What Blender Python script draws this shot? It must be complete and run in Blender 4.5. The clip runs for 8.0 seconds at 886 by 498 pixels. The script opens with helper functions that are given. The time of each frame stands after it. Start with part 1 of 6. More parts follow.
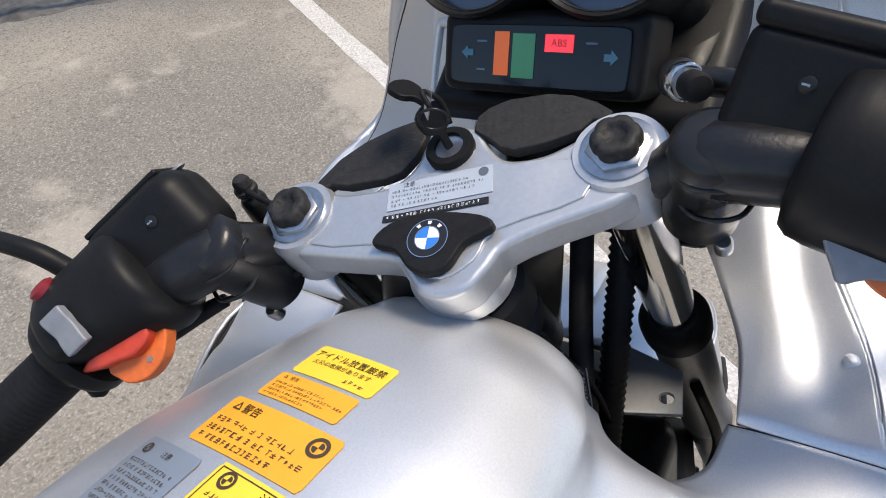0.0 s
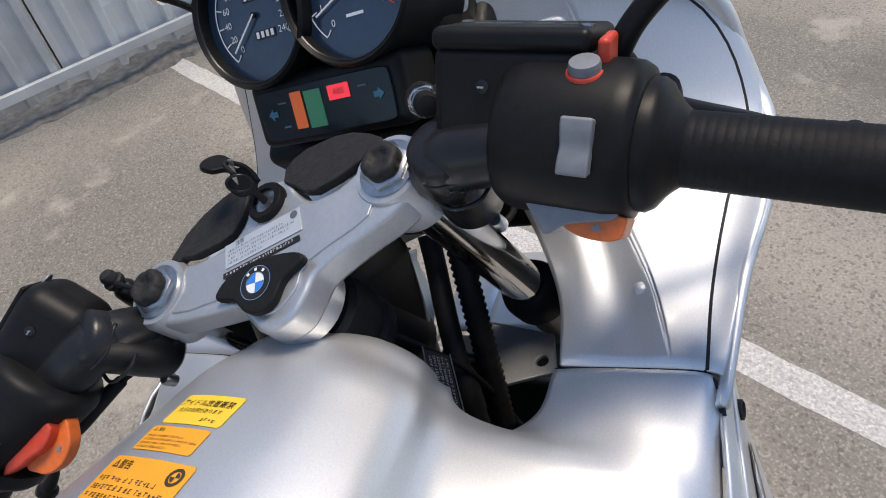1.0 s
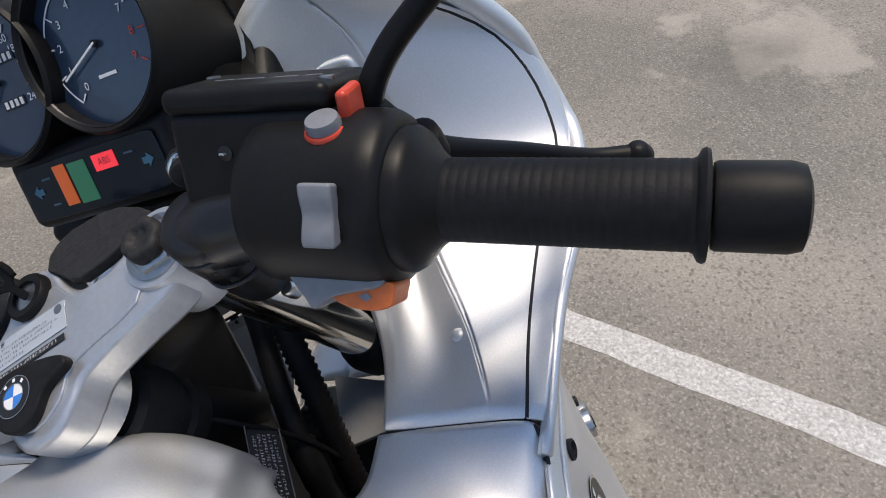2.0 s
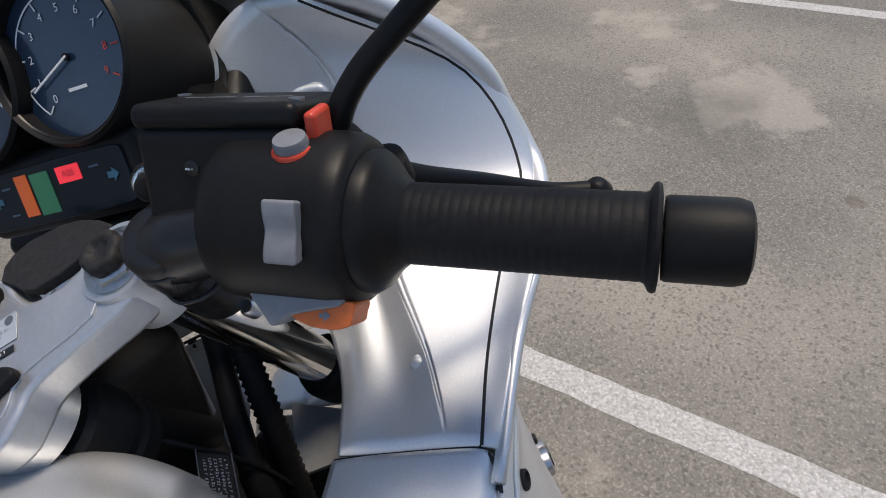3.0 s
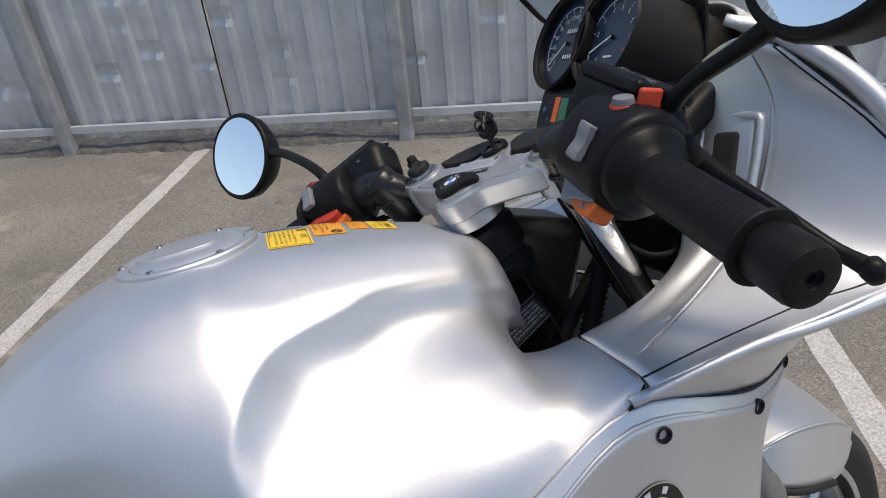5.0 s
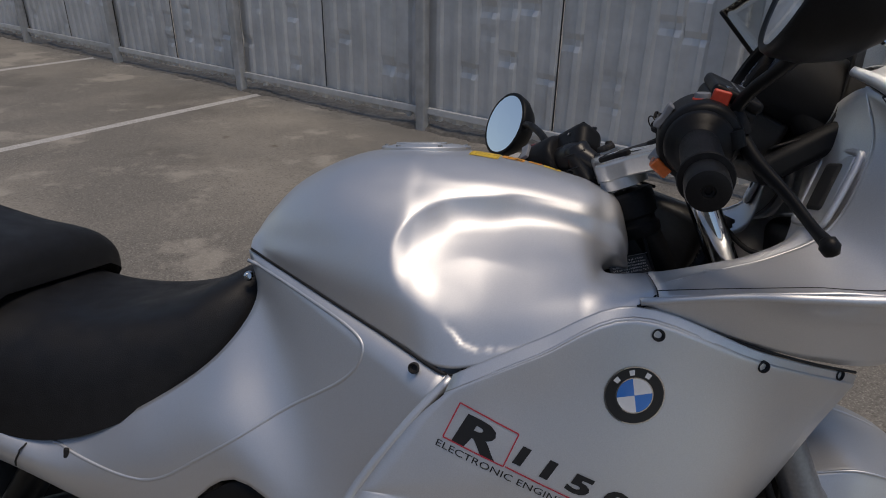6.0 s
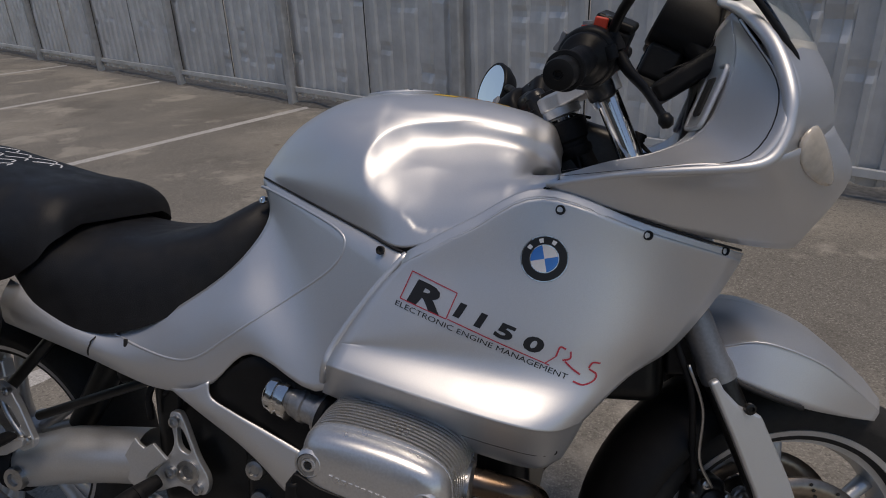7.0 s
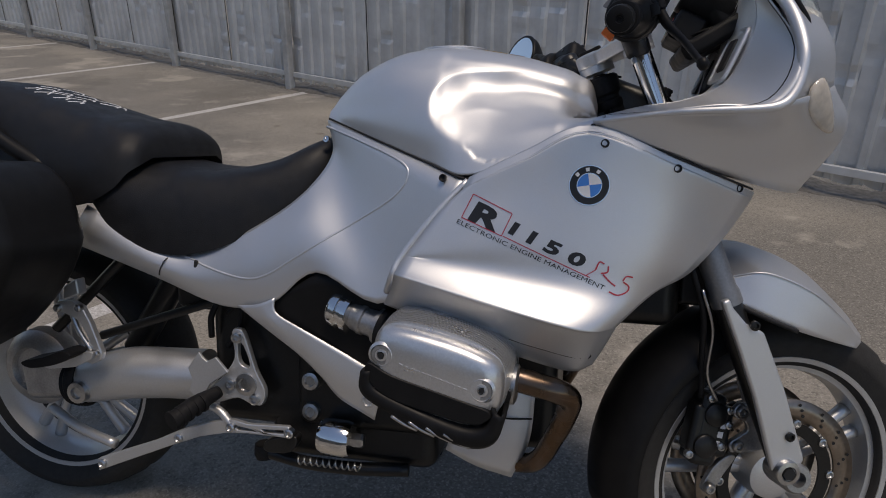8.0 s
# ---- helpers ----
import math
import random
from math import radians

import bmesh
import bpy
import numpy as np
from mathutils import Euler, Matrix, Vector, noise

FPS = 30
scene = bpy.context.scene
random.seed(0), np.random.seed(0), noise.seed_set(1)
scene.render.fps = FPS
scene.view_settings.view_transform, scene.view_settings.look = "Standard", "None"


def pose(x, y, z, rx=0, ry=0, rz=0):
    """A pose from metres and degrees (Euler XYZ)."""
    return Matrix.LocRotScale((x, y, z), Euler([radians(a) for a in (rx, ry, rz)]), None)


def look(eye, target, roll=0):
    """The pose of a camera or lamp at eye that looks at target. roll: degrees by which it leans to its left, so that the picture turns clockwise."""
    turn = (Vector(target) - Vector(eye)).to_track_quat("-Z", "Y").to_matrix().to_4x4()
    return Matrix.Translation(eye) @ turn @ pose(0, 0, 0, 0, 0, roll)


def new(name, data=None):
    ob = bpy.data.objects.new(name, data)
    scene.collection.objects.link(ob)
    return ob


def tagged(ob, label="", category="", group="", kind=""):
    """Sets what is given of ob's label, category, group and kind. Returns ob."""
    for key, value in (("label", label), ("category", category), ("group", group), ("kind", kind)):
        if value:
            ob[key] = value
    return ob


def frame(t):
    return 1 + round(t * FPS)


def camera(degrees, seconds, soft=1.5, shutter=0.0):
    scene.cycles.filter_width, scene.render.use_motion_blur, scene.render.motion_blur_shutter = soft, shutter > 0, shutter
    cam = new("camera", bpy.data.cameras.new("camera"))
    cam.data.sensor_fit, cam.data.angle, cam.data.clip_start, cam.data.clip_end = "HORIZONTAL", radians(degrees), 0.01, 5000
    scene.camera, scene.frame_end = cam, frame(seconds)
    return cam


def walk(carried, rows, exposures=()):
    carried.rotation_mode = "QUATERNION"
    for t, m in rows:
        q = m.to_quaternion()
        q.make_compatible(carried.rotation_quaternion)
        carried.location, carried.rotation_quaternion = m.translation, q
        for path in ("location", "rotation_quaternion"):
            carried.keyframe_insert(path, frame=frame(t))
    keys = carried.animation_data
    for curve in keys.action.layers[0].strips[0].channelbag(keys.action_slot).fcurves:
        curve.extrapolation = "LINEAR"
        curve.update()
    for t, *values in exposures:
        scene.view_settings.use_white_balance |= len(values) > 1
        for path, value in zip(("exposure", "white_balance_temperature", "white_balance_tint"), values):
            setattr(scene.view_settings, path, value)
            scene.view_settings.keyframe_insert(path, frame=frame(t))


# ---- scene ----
# ---- the machine's own frame: x ahead, y to its left, z up; it leans on its side stand ----
LEAN, NOSE, SINK = radians(14.48), radians(3.52), -0.031
_up = Vector((math.sin(NOSE), -math.sin(LEAN) * math.cos(NOSE), math.cos(LEAN) * math.cos(NOSE)))
_fx = (Vector((1, 0, 0)) - _up * _up.x).normalized()
_fy = _up.cross(_fx)
STAND = Matrix.Translation((0, 0, -SINK)) @ Matrix((_fx, _fy, _up)).to_4x4()

# ---- camera ----
PATH = [
    (0, (0.1989, -0.1800, 1.2304), (0.7242, 0.2860, 0.6673), -16.07),
    (0.5, (0.1869, -0.2657, 1.2324), (0.7058, 0.2288, 0.6881), -24.82),
    (1, (0.1995, -0.2959, 1.2340), (0.7572, 0.1555, 0.6907), -29.73),
    (1.5, (0.2299, -0.3196, 1.2290), (0.8252, 0.0603, 0.6710), -32.37),
    (2, (0.2532, -0.3420, 1.2057), (0.8542, -0.0036, 0.6275), -31.18),
    (2.2, (0.2557, -0.3472, 1.2028), (0.8644, -0.0164, 0.6282), -30.59),
    (3.3, (0.2321, -0.3455, 1.2046), (0.8810, -0.0542, 0.6532), -24.11),
    (3.5, (0.2222, -0.3508, 1.2041), (0.8698, -0.0235, 0.6715), -23.88),
    (4, (0.2186, -0.3786, 1.2058), (0.7873, 0.1445, 0.7443), -22.54),
    (4.5, (0.2246, -0.4584, 1.1770), (0.6055, 0.2628, 0.7965), -18.77),
    (5, (0.2143, -0.5972, 1.1504), (0.4370, 0.2339, 0.8865), -13.78),
    (5.2, (0.2142, -0.6649, 1.1374), (0.3679, 0.1910, 0.9054), -10.30),
    (6.3, (0.4116, -0.9508, 1.0272), (0.1844, -0.0928, 0.8778), 1.33),
    (6.5, (0.4594, -0.9885, 1.0057), (0.2106, -0.1348, 0.8672), 1.26),
    (7, (0.5025, -1.0773, 0.9458), (0.2721, -0.2190, 0.8033), -2.01),
    (7.5, (0.4717, -1.1779, 0.9129), (0.2619, -0.3126, 0.7813), -2.40),
    (8, (0.4239, -1.2529, 0.8580), (0.2234, -0.3872, 0.7153), 0.36),
]
cam = camera(67.39, 8.0, 1.0)
walk(cam, [(t, STAND @ look(eye, aim, roll)) for t, eye, aim, roll in PATH],
     [(0, 0.7, 7450, 13), (1.0, 0.38, 7480, 13), (2.2, 0.33, 7560, 13), (3.5, 0.12, 7550, 13), (4.5, 0.32, 7600, 13), (5.2, 0.02, 7600, 13), (6.3, -0.8, 7700, 16), (8, -0.5, 7780, 16)])

# ---- light ----
SUN_FROM = Vector((0.2, -0.15, 0.968)).normalized()
world = bpy.data.worlds.new("sky")
scene.world = world
world.use_nodes = True
_nt = world.node_tree
_sky = _nt.nodes.new("ShaderNodeTexSky")
_sky.sky_type, _sky.sun_disc = "NISHITA", False
_sky.air_density, _sky.dust_density, _sky.ozone_density = 1.0, 0.1, 3.0
_sky.sun_elevation = math.asin(SUN_FROM.z)
_sky.sun_rotation = math.atan2(SUN_FROM.x, SUN_FROM.y)
_nt.links.new(_sky.outputs[0], _nt.nodes["Background"].inputs[0])
_nt.nodes["Background"].inputs[1].default_value = 0.155
sun = new("sun", bpy.data.lights.new("sun", "SUN"))
sun.data.energy, sun.data.angle, sun.data.color = 2.7, radians(22.0), (1.0, 0.95, 0.87)
sun.rotation_euler = SUN_FROM.to_track_quat("Z", "Y").to_euler()


# ---- materials ----
def material(name, color, rough=0.5, metal=0.0, grain=0.0, grain_size=200.0, bump=0.0, bump_size=300.0, stain=0.0, stain_size=6.0,
             coat=0.0, emit=0.0, spec=0.5, rough_var=0.0, random=0.0, alpha=1.0, transmission=0.0, tint=None):
    m = bpy.data.materials.new(name)
    m.use_nodes = True
    nt = m.node_tree
    b = nt.nodes["Principled BSDF"]
    b.inputs["Roughness"].default_value = rough
    b.inputs["Metallic"].default_value = metal
    b.inputs["Coat Weight"].default_value = coat
    b.inputs["Specular IOR Level"].default_value = spec
    b.inputs["Coat Roughness"].default_value = 0.06
    b.inputs["Transmission Weight"].default_value = transmission
    if emit:
        b.inputs["Emission Color"].default_value = (*color, 1)
        b.inputs["Emission Strength"].default_value = emit
    coord = nt.nodes.new("ShaderNodeTexCoord").outputs["Object"]

    def tex(size, detail=4.0):
        n = nt.nodes.new("ShaderNodeTexNoise")
        n.inputs["Scale"].default_value, n.inputs["Detail"].default_value = size, detail
        nt.links.new(coord, n.inputs["Vector"])
        return n.outputs["Fac"]

    def mix(kind, fac, a, bcol):
        n = nt.nodes.new("ShaderNodeMix")
        n.data_type, n.blend_type = "RGBA", kind
        for sock, v in ((n.inputs[0], fac), (n.inputs[6], a), (n.inputs[7], bcol)):
            if isinstance(v, (int, float)):
                sock.default_value = v
            elif isinstance(v, tuple):
                sock.default_value = (*v, 1)
            else:
                nt.links.new(v, sock)
        return n.outputs[2]

    def ramp(value, lo, hi, a, bval):
        n = nt.nodes.new("ShaderNodeMapRange")
        for k, v in enumerate((lo, hi, a, bval), 1):
            n.inputs[k].default_value = v
        nt.links.new(value, n.inputs[0])
        return n.outputs[0]

    col = color
    if stain:
        col = mix("MIX", ramp(tex(stain_size), 0.45, 0.7, 0.0, stain), col, tint or tuple(c * 0.45 for c in color))
    if grain:
        g = ramp(tex(grain_size, 3.0), 0.3, 0.7, 1.0 - grain, 1.0 + grain)
        n = nt.nodes.new("ShaderNodeVectorMath")
        n.operation = "SCALE"
        nt.links.new(g, n.inputs["Scale"])
        if isinstance(col, tuple):
            n.inputs[0].default_value = col
        else:
            nt.links.new(col, n.inputs[0])
        col = n.outputs[0]
    if random:
        oi = nt.nodes.new("ShaderNodeObjectInfo")
        r = ramp(oi.outputs["Random"], 0, 1, 1 - random, 1 + random)
        n = nt.nodes.new("ShaderNodeVectorMath")
        n.operation = "SCALE"
        nt.links.new(r, n.inputs["Scale"])
        if isinstance(col, tuple):
            n.inputs[0].default_value = col
        else:
            nt.links.new(col, n.inputs[0])
        col = n.outputs[0]
    if isinstance(col, tuple):
        b.inputs["Base Color"].default_value = (*col, 1)
    else:
        nt.links.new(col, b.inputs["Base Color"])
    if rough_var:
        nt.links.new(ramp(tex(25.0), 0.3, 0.7, max(rough - rough_var, 0.02), min(rough + rough_var, 1)), b.inputs["Roughness"])
    if bump:
        n = nt.nodes.new("ShaderNodeBump")
        n.inputs["Strength"].default_value, n.inputs["Distance"].default_value = bump, 0.002
        nt.links.new(tex(bump_size), n.inputs["Height"])
        nt.links.new(n.outputs[0], b.inputs["Normal"])
    return m


SILVER = material("silver_paint", (0.68, 0.69, 0.705), 0.49, 0.87, grain=0.05, grain_size=900, coat=0.3, rough_var=0.03, bump=0.03, bump_size=900)
SILVER_MATT = material("satin_alloy", (0.56, 0.57, 0.58), 0.42, 0.75, grain=0.04, grain_size=300, bump=0.05, bump_size=400, rough_var=0.06)
CAST = material("cast_alloy", (0.42, 0.42, 0.42), 0.42, 0.85, grain=0.12, grain_size=250, bump=0.15, bump_size=350, stain=0.4, stain_size=30)
CHROME = material("chrome", (0.75, 0.75, 0.74), 0.1, 1.0, rough_var=0.05)
STEEL = material("steel", (0.5, 0.5, 0.5), 0.3, 1.0, grain=0.1, stain=0.3, stain_size=60)
PLASTIC = material("black_plastic", (0.0085, 0.0085, 0.009), 0.45, 0.0, spec=0.18, grain=0.15, grain_size=500, bump=0.04, bump_size=1500, rough_var=0.08, stain=0.5, stain_size=40, tint=(0.013, 0.013, 0.013))
GLOSS = material("glossy_black_paint", (0.011, 0.011, 0.012), 0.33, 0.0, spec=0.4, grain=0.15, grain_size=300, bump=0.08, bump_size=400, rough_var=0.08, stain=0.25, stain_size=50, tint=(0.018, 0.018, 0.018))
FADED = material("faded_rubber", (0.022, 0.022, 0.023), 0.62, 0.0, spec=0.25, grain=0.25, grain_size=240, bump=0.25, bump_size=420, rough_var=0.1)
RUBBER = material("black_rubber", (0.011, 0.011, 0.012), 0.58, 0.0, spec=0.18, grain=0.2, bump=0.1, bump_size=600, rough_var=0.08)
TYRE = material("tyre_rubber", (0.02, 0.019, 0.018), 0.8, 0.0, grain=0.2, grain_size=80, bump=0.2, bump_size=300)
LEATHER = material("seat_vinyl", (0.010, 0.010, 0.011), 0.5, 0.0, spec=0.35, grain=0.2, grain_size=60, bump=0.25, bump_size=700, rough_var=0.1)
DARKMETAL = material("black_metal", (0.014, 0.014, 0.014), 0.35, 0.3, grain=0.2, stain=0.4, stain_size=20)
GREYMETAL = material("grey_coated_metal", (0.26, 0.26, 0.26), 0.42, 0.6, grain=0.1)
RED = material("red_plastic", (0.62, 0.06, 0.03), 0.4, grain=0.08)
ORANGE = material("orange_plastic", (0.72, 0.15, 0.03), 0.42, grain=0.1)
GREY_PLASTIC = material("grey_plastic", (0.2, 0.21, 0.23), 0.45, grain=0.08)
YELLOW = material("yellow_sticker", (0.88, 0.58, 0.05), 0.45, grain=0.04, grain_size=60)
WHITE = material("white_print", (0.75, 0.75, 0.75), 0.5, grain=0.03)
BLACK = material("black_print", (0.012, 0.012, 0.013), 0.4)
BLUE = material("blue_enamel", (0.02, 0.19, 0.6), 0.25, coat=0.8)
RED_PRINT = material("red_print", (0.42, 0.03, 0.05), 0.4)
MIRROR = material("mirror_glass", (0.9, 0.92, 0.95), 0.01, 1.0)
ASPHALT = material("asphalt", (0.18, 0.169, 0.15), 0.9, grain=0.2, grain_size=140, bump=0.8, bump_size=200, stain=0.85, stain_size=0.9, tint=(0.32, 0.293, 0.25))
LINE = material("road_paint", (0.48, 0.47, 0.455), 0.8, grain=0.25, grain_size=120, stain=0.45, stain_size=22, tint=(0.34, 0.33, 0.31), bump=0.6, bump_size=110)


def pebbles(m, size, light, dark, amount, spots=False):
    """Stones of two tones showing in the surface."""
    nt = m.node_tree
    b = nt.nodes["Principled BSDF"]
    old = b.inputs["Base Color"].links[0].from_socket
    coord = nt.nodes.new("ShaderNodeTexCoord").outputs["Object"]
    for scale, color, lo in ((size, light, 0.72), (size * 0.6, dark, 0.76)):
        v = nt.nodes.new("ShaderNodeTexVoronoi")
        v.inputs["Scale"].default_value = scale
        nt.links.new(coord, v.inputs["Vector"])
        sep = nt.nodes.new("ShaderNodeSeparateColor")
        nt.links.new(v.outputs["Color"], sep.inputs[0])
        pick = nt.nodes.new("ShaderNodeMapRange")
        pick.inputs[1].default_value, pick.inputs[2].default_value, pick.inputs[4].default_value = lo, 1.0, amount
        nt.links.new(sep.outputs[0], pick.inputs[0])
        n = nt.nodes.new("ShaderNodeMix")
        n.data_type = "RGBA"
        nt.links.new(pick.outputs[0], n.inputs[0])
        nt.links.new(old, n.inputs[6])
        n.inputs[7].default_value = (*color, 1)
        old = n.outputs[2]
    if spots:
        v = nt.nodes.new("ShaderNodeTexVoronoi")
        v.inputs["Scale"].default_value = 2.2
        nt.links.new(coord, v.inputs["Vector"])
        warp = nt.nodes.new("ShaderNodeTexNoise")
        warp.inputs["Scale"].default_value = 30.0
        nt.links.new(coord, warp.inputs["Vector"])
        add = nt.nodes.new("ShaderNodeMath")
        add.operation = "MULTIPLY_ADD"
        add.inputs[1].default_value = 0.12
        nt.links.new(warp.outputs["Fac"], add.inputs[0])
        nt.links.new(v.outputs["Distance"], add.inputs[2])
        pick = nt.nodes.new("ShaderNodeMapRange")
        pick.inputs[1].default_value, pick.inputs[2].default_value, pick.inputs[3].default_value, pick.inputs[4].default_value = 0.1, 0.135, 0.5, 0.0
        nt.links.new(add.outputs[0], pick.inputs[0])
        n = nt.nodes.new("ShaderNodeMix")
        n.data_type = "RGBA"
        nt.links.new(pick.outputs[0], n.inputs[0])
        nt.links.new(old, n.inputs[6])
        n.inputs[7].default_value = (0.1, 0.08, 0.055, 1)
        old = n.outputs[2]
    if spots:
        # pale dust washed into patches, and darker damp-looking seepage
        for scale, shift, lo, hi, amount, color in ((1.5, 3.0, 0.555, 0.62, 0.5, (0.44, 0.405, 0.35)), (0.8, 11.0, 0.56, 0.64, 0.45, (0.105, 0.098, 0.085))):
            move = nt.nodes.new("ShaderNodeVectorMath")
            move.inputs[1].default_value = (shift, shift, 0)
            nt.links.new(coord, move.inputs[0])
            noise = nt.nodes.new("ShaderNodeTexNoise")
            noise.inputs["Scale"].default_value, noise.inputs["Detail"].default_value, noise.inputs["Roughness"].default_value = scale, 9.0, 0.62
            nt.links.new(move.outputs[0], noise.inputs["Vector"])
            pick = nt.nodes.new("ShaderNodeMapRange")
            pick.inputs[1].default_value, pick.inputs[2].default_value, pick.inputs[4].default_value = lo, hi, amount
            nt.links.new(noise.outputs["Fac"], pick.inputs[0])
            n = nt.nodes.new("ShaderNodeMix")
            n.data_type = "RGBA"
            nt.links.new(pick.outputs[0], n.inputs[0])
            nt.links.new(old, n.inputs[6])
            n.inputs[7].default_value = (*color, 1)
            old = n.outputs[2]
    nt.links.new(old, b.inputs["Base Color"])


pebbles(ASPHALT, 210, (0.4, 0.375, 0.335), (0.09, 0.085, 0.075), 0.6, True)
pebbles(LINE, 230, (0.75, 0.74, 0.72), (0.25, 0.24, 0.22), 0.55)
FENCE = material("painted_sheet_steel", (0.65, 0.66, 0.66), 0.48, 0.3, grain=0.09, grain_size=9, stain=0.4, stain_size=2.2, tint=(0.3, 0.31, 0.31), bump=0.25, bump_size=14, random=0.06, rough_var=0.08)
POST = material("painted_post_steel", (0.47, 0.475, 0.47), 0.5, 0.25, grain=0.12, grain_size=14, stain=0.5, stain_size=5, tint=(0.25, 0.245, 0.235), random=0.08)
SEAM_SHADE = material("seam_shade", (0.03, 0.03, 0.03), 0.9)
# grey of the added wall, set to darken what the panels reflect
HELPER_WALL = material("helper_wall_grey", (0.17, 0.163, 0.15), 0.9, grain=0.15, grain_size=12, stain=0.5, stain_size=0.8, bump=0.3, bump_size=60)
CONCRETE = material("rough_concrete", (0.15, 0.14, 0.125), 0.95, grain=0.3, grain_size=30, bump=1.0, bump_size=40, stain=0.5)


# ---- builders ----
def part(name, bm, mat, parent=None, label="", smooth=True):
    """One mesh object under a thing or a part; bm is a bmesh or a mesh."""
    if isinstance(bm, bmesh.types.BMesh):
        mesh = bpy.data.meshes.new(name)
        bmesh.ops.recalc_face_normals(bm, faces=bm.faces[:])
        bm.to_mesh(mesh)
        bm.free()
    else:
        mesh = bm
    if not mesh.materials:
        mesh.materials.append(mat)
    for p in mesh.polygons:
        p.use_smooth = smooth
    ob = new(name, mesh)
    if parent:
        ob.parent = parent
    if label:
        ob["label"] = label
    return ob


def soft(ob, width, segments=2, angle=35):
    """Rounded edges."""
    mod = ob.modifiers.new("round", "BEVEL")
    mod.width, mod.segments, mod.limit_method, mod.angle_limit = width, segments, "ANGLE", radians(angle)
    mod.harden_normals = True
    for p in ob.data.polygons:
        p.use_smooth = True
    return ob


def spline(pts, n, closed=False):
    """Points along a smooth curve through pts, n to a span."""
    p = [Vector(q) for q in pts]
    m = len(p)
    spans = m if closed else m - 1
    out = []
    for i in range(spans):
        a, b = p[i % m], p[(i + 1) % m]
        z = p[(i - 1) % m] if closed or i > 0 else a * 2 - b
        c = p[(i + 2) % m] if closed or i + 2 < m else b * 2 - a
        for k in range(n):
            s = k / n
            out.append(0.5 * ((2 * a) + (b - z) * s + (2 * z - 5 * a + 4 * b - c) * s * s + (3 * a - z - 3 * b + c) * s ** 3))
    if not closed:
        out.append(p[-1])
    return out


def grid_mesh(rows, closed=False, caps=False):
    bm = bmesh.new()
    vs = [[bm.verts.new(v) for v in r] for r in rows]
    w = len(vs[0])
    for i in range(len(vs) - 1):
        for j in range(w if closed else w - 1):
            bm.faces.new((vs[i][j], vs[i][(j + 1) % w], vs[i + 1][(j + 1) % w], vs[i + 1][j]))
    if caps:
        bm.faces.new(list(reversed(vs[0])))
        bm.faces.new(vs[-1])
    return bm


def net(rows, n=6, m=6):
    """A smooth sheet through a net of control points."""
    fine = [spline(r, n) for r in rows]
    cols = [spline([f[j] for f in fine], m) for j in range(len(fine[0]))]
    return [[c[i] for c in cols] for i in range(len(cols[0]))]


def sheet(name, rows, mat, parent, thick=0.004, n=6, m=6, label="", warp=None, side=1):
    """A panel of sheet material through a net of control points."""
    pts = net(rows, n, m)
    if warp:
        pts = [[warp(p) for p in r] for r in pts]
    ob = part(name, grid_mesh(pts), mat, parent, label)
    if thick:
        mod = ob.modifiers.new("thick", "SOLIDIFY")
        mod.thickness, mod.offset, mod.use_even_offset = min(thick, 0.003), 0, False
    return ob


def tube_mesh(pts, radius, n=6, around=14, closed=False, flat=1.0):
    """A swept round bar; radius is a number or one for each point."""
    path = spline(pts, n, closed)
    rad = radius if isinstance(radius, (list, tuple)) else [radius] * len(pts)
    rr = [v.x for v in spline([(r, 0, 0) for r in rad], n, closed)]
    bm, rows, ref = bmesh.new(), [], None
    for i, p in enumerate(path):
        a = path[max(i - 1, 0)] if not closed else path[i - 1]
        b = path[min(i + 1, len(path) - 1)] if not closed else path[(i + 1) % len(path)]
        t = (b - a).normalized()
        if ref is None:
            ref = t.orthogonal().normalized()
        ref = (ref - t * ref.dot(t)).normalized()
        w = t.cross(ref)
        rows.append([bm.verts.new(p + (ref * math.cos(q) + w * math.sin(q) * flat) * rr[i]) for q in (2 * math.pi * k / around for k in range(around))])
    for i in range(len(rows) if closed else len(rows) - 1):
        a, b = rows[i], rows[(i + 1) % len(rows)]
        for k in range(around):
            bm.faces.new((a[k], a[(k + 1) % around], b[(k + 1) % around], b[k]))
    if not closed:
        bm.faces.new(list(reversed(rows[0])))
        bm.faces.new(rows[-1])
    return bm


def tube(name, pts, radius, mat, parent, n=6, around=14, label="", closed=False):
    return part(name, tube_mesh(pts, radius, n, around, closed), mat, parent, label)


def frame_of(origin, axis, ref=(0, 0, 1)):
    """A frame with z along axis and x as near ref as may be."""
    z = Vector(axis).normalized()
    x = Vector(ref)
    x = (x - z * x.dot(z))
    x = z.orthogonal().normalized() if x.length < 1e-4 else x.normalized()
    return Matrix.Translation(origin) @ Matrix((x, z.cross(x), z)).transposed().to_4x4()


def lathe_mesh(profile, around=32, closed=False):
    """A turned body from (radius, height) pairs."""
    rows = []
    for r, z in profile:
        rows.append([Vector((r * math.cos(2 * math.pi * k / around), r * math.sin(2 * math.pi * k / around), z)) for k in range(around)])
    if closed:
        rows.append(rows[0])
    bm = grid_mesh(rows, closed=True, caps=not closed)
    if closed:
        bmesh.ops.remove_doubles(bm, verts=bm.verts[:], dist=1e-6)
    return bm


def lathe(name, profile, m, mat, parent, around=32, closed=False, label="", crease=True):
    bm = lathe_mesh(profile, around, closed)
    bm.transform(m)
    ob = part(name, bm, mat, parent, label)
    if crease:
        ob.data.set_sharp_from_angle(angle=radians(38))
    return ob


